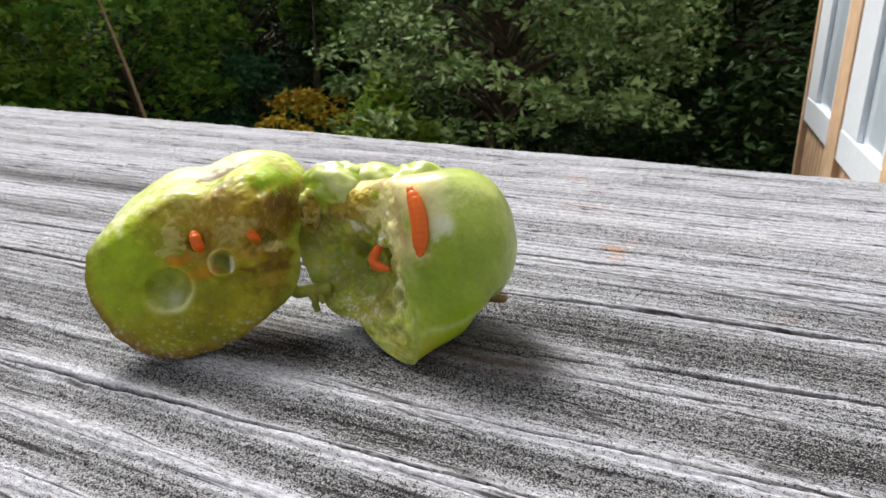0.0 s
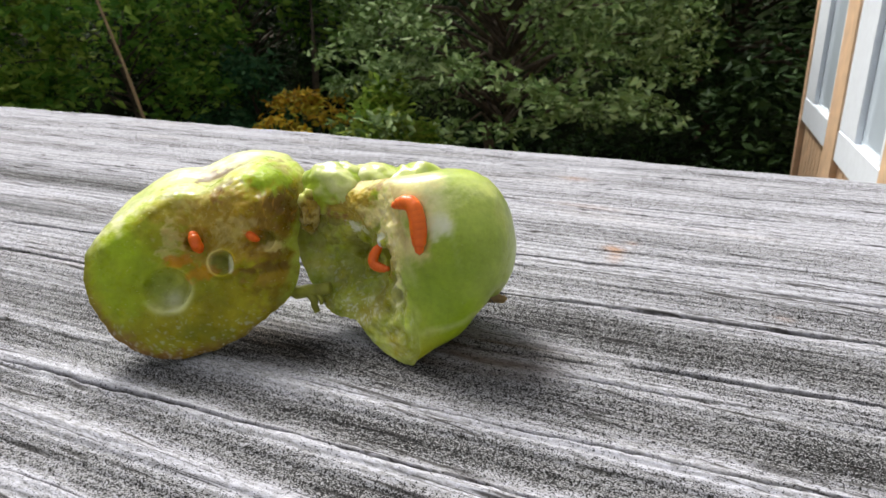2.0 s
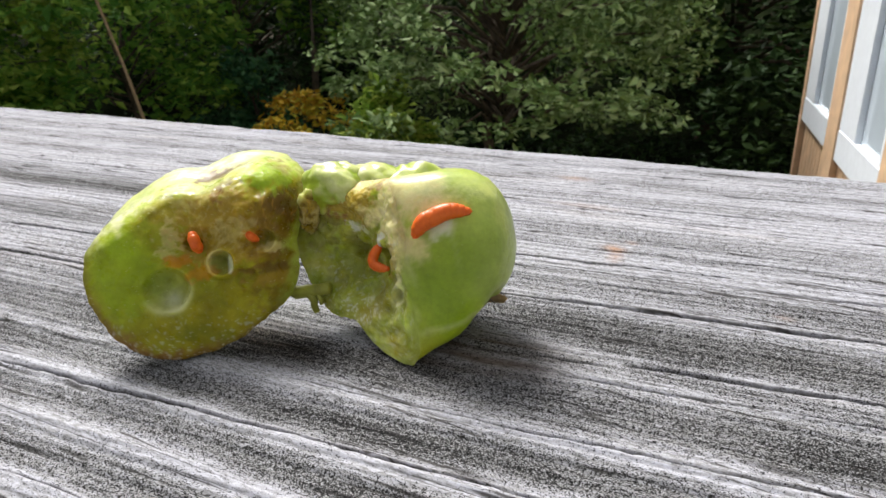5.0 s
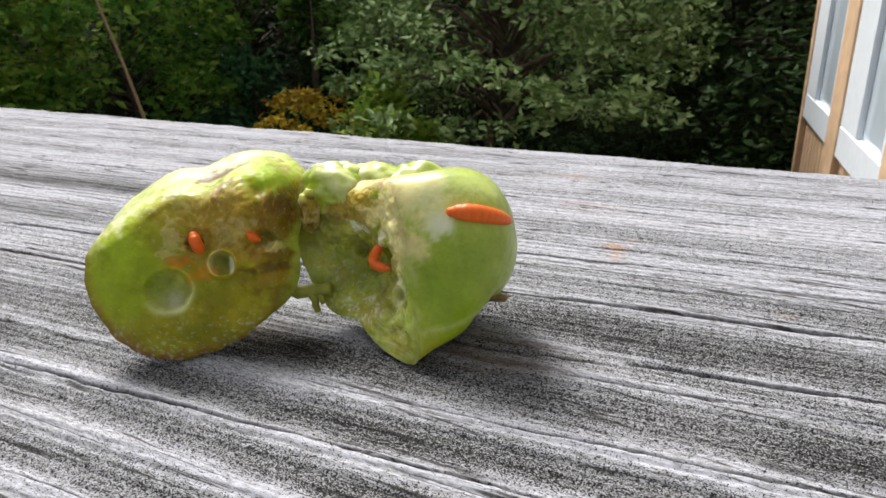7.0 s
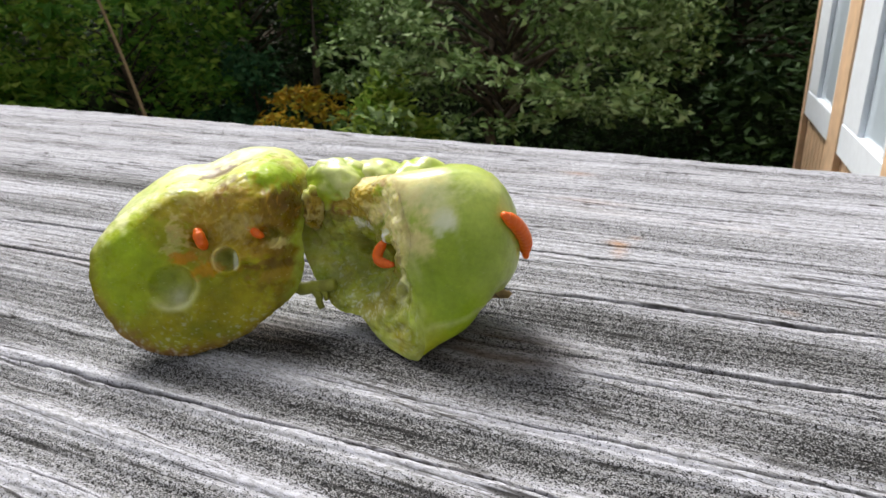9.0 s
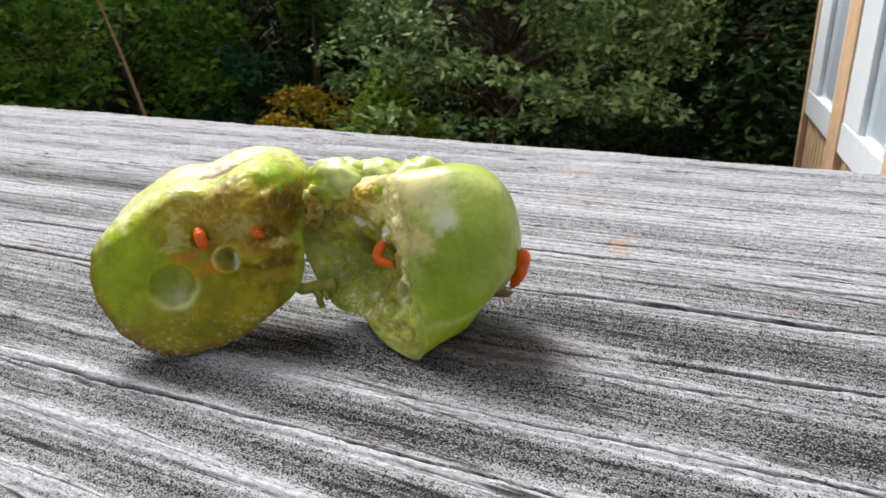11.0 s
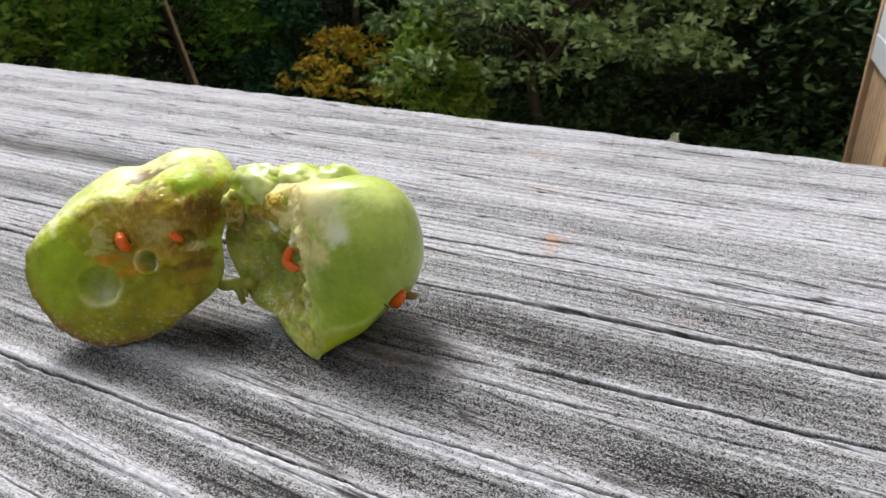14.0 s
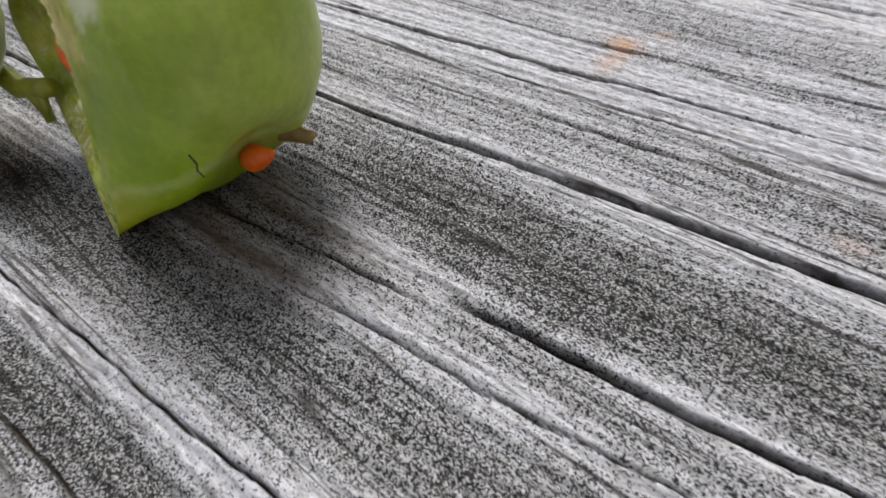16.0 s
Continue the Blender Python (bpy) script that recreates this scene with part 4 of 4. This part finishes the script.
def woods():
    tree("shrub", (-2.1, 6.9, -2.5), 4.6, 4.5, OLIVE_LEAF, "large silvery green shrub at the wood's edge", 330, 70, 0.10, 3, trunk=0.08, low=0.27, clump=0.26, category="shrub")
    tree("shrub", (-4.75, 6.5, -2.5), 1.45, 1.9, GOLD_LEAF, "small shrub with yellow and rust autumn leaves", 46, 34, 0.10, 5, trunk=0.02, low=0.35, clump=0.15, category="shrub")
    tree("shrub", (-2.95, 5.6, -2.5), 1.75, 1.0, LIGHT_LEAF, "bright green leafy shrub beside the gold one", 40, 60, 0.12, 6, trunk=0.02, low=0.2, clump=0.22, category="shrub")
    tree("shrub", (-5.9, 7.0, -2.5), 1.8, 1.6, FERN_LEAF, "dark green ferny shrub under the trees", 60, 50, 0.12, 7, trunk=0.03, low=0.2, clump=0.25, category="shrub")
    tree("tree", (-8.0, 6.6, -2.5), 5.0, 4.4, GREEN_LEAF, "young green tree with flat leaf layers", 130, 80, 0.15, 8, trunk=0.05, low=0.22, flat=0.45, clump=0.42)
    tree("tree", (-10.2, 4.9, -2.5), 5.5, 5.0, LIGHT_LEAF, "green tree at the wood's edge", 170, 80, 0.15, 9, trunk=0.07, low=0.12, flat=0.5, clump=0.45)
    tree("tree", (-7.6, 8.8, -2.5), 6.5, 4.0, GREEN_LEAF, "green tree behind the clearing", 90, 80, 0.17, 10, trunk=0.07, low=0.3, flat=0.45, clump=0.45)
    tree("tree", (-4.65, 4.29, -2.5), 4.5, 1.2, GREEN_LEAF, "thin leaning sapling with a bare lower stem", 12, 50, 0.10, 11, lean=(-1.25, 0.0), trunk=0.025, bark=STEM, low=0.78, flat=0.4, clump=0.25)
    tree("tree", (-5.6, 8.0, -2.5), 7.0, 2.0, DARK_LEAF, "slim grey trunk among dark trees", 20, 60, 0.14, 12, trunk=0.07, low=0.7, clump=0.4)
    k = 20
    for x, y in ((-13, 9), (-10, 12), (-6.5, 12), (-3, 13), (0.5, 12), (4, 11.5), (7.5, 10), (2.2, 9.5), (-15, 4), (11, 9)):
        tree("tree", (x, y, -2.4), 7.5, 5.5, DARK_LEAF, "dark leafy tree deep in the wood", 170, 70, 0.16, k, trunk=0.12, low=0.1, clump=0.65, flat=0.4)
        k += 1


def undergrowth():
    rng = np.random.default_rng(77)
    spots = np.stack([rng.uniform(-10, 5, 260), rng.uniform(5, 11, 260), rng.uniform(-2.4, -1.9, 260)], 1)
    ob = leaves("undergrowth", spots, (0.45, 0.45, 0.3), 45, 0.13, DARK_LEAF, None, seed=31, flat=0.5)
    tagged(ob, "low dark leafy plants under the trees", "undergrowth", kind="stuff")


def pale_plant():
    """A tall weed with a whitish tuft of flowers, out beyond the rail."""
    thing = tagged(new("flowering_weed"), "tall weed with a whitish flower tuft", "plant")
    bm = bmesh.new()
    limb(bm, [(-0.37, 4.78, -2.55), (-0.36, 4.76, -2.1), (-0.38, 4.75, -1.7), (-0.36, 4.74, -1.48)], 0.012, 0.005, 6)
    part("stem", bm, STEM, thing, smooth=True)
    leaves("flower_tuft", [(-0.36, 4.74, -1.46), (-0.39, 4.74, -1.49), (-0.34, 4.75, -1.50), (-0.36, 4.73, -1.43)], (0.04, 0.04, 0.04), 30, 0.05, PETAL, thing, "whitish flower tuft", seed=41, flat=1.0)
    leaves("foliage", [(-0.37, 4.77, z) for z in (-2.3, -2.1, -1.9, -1.7)], (0.12, 0.12, 0.08), 10, 0.12, GREEN_LEAF, thing, seed=42)


PETAL = leaf_material("pale_petal", (0.55, 0.60, 0.45), (0.75, 0.78, 0.62), (0.85, 0.86, 0.76))
woods()
undergrowth()
pale_plant()


# ---------------------------------------------------------------- the house
def house():
    cedar = plain_material("cedar_boards", (0.74, 0.50, 0.31), 0.6, 9.0, 0.15, 0.002)
    unseen_wall = plain_material("unseen_grey_wall", (0.30, 0.31, 0.32), 0.7, 9.0, 0.1)
    white = plain_material("white_paint", (0.85, 0.89, 0.95), 0.45, 20.0, 0.04)
    glass, nt, b = material("window_glass", 0.03, 0.8)
    # pale blue base stands in for sky mirrored in the panes
    b.inputs["Base Color"].default_value = (0.60, 0.68, 0.75, 1)
    thing = tagged(new("house"), "cedar-sided house wall with white-framed windows", "house")
    thing.matrix_basis = pose(0.97, 5, -1.3, 0, -3.4, 0) @ pose(-0.95, -5, 1.3)
    x = 0.95
    part("wall", box((x + 0.03, 1.2, -2.6), (x + 0.2, 6.0, 1.6)), cedar, thing)
    part("wall", box((x + 0.2, 5.85, -2.6), (x + 4, 6.0, 1.6)), cedar, thing)
    # unseen walls behind and beside the camera, added to block skylight from the front
    part("wall", box((-5.0, -2.4, -2.6), (x + 0.2, -2.2, 2.6)), unseen_wall, thing)
    part("wall", box((x + 0.03, -2.2, -2.6), (x + 0.2, 1.2, 2.6)), unseen_wall, thing)
    part("corner_board", box((x - 0.03, 5.89, -2.6), (x + 0.03, 6.0, 1.6), 0.004), cedar, thing)
    for y0, y1 in ((4.37, 4.71), (2.97, 3.29)):
        part("post", box((x - 0.03, y0, -2.6), (x + 0.03, y1, 1.6), 0.004), cedar, thing)
    y = 1.25
    while y < 5.85:
        part("plank", box((x + 0.012, y, -2.6), (x + 0.032, y + 0.13, -0.925), 0.003), cedar, thing)
        y += 0.14
    for y0, y1 in ((4.72, 5.88), (3.3, 4.36), (1.9, 2.96)):
        w = tagged(new("window_1"), "white framed window")
        w.parent = thing
        z0, z1 = -0.92, 1.2
        t, far = 0.20, 0.45
        part("window_sill", box((x - 0.024, y0, z0), (x + 0.03, y1, z0 + t), 0.006), white, w)
        part("frame", box((x - 0.02, y0, z1 - t), (x + 0.03, y1, z1), 0.006), white, w)
        part("frame", box((x - 0.02, y0, z0 + t), (x + 0.03, y0 + 0.07, z1 - t), 0.006), white, w)
        part("frame", box((x - 0.02, y1 - far, z0 + t), (x + 0.03, y1, z1 - t), 0.006), white, w)
        part("pane", box((x + 0.012, y0 + 0.07, z0 + t), (x + 0.028, y1 - far, z1 - t)), glass, w)


def deck():
    thing = tagged(new("deck_floor"), "weathered grey deck boards", "deck", kind="structure")
    y = -2.19
    while y < 0.02:
        part("plank", box((-5.0, y, -1.08), (0.97, y + 0.135, -1.04), 0.004), WOOD_PLAIN, thing)
        y += 0.141


WOOD_PLAIN = plain_material("old_deck_wood", (0.30, 0.29, 0.28), 0.85, 25.0, 0.3, 0.001)
house()
deck()


# ---------------------------------------------------------------- what moves
def motions():
    rows = CRAWL_START + CRAWL_SIDE + CRAWL_END
    rest = ((14.5, 6.5, 3.4), (13.6, 6.4, 3.0), (12.4, 7.6, 2.4))
    rows = rows + [(13.5, (15.89, 8.27, 5.51), (15.12, 8.37, 4.48), (14.21, 8.62, 3.13)), (14.0, (15.0, 6.9, 4.9), (14.5, 7.0, 4.1), (13.6, 7.9, 3.0)), (14.5, *rest), (16.0, *rest)]
    walk(crawler, [(t, Matrix.Translation(Vector(m) * MM)) for t, a, m, b in rows])
    spines = [(t, Vector(m), spine_points(a, m, b, SEGMENTS)) for t, a, m, b in rows]
    for k, ring in enumerate(crawler_rings):
        walk(ring, [(t, seat(spine[k][0] - m, spine[k][1])) for t, m, spine in spines])


motions()
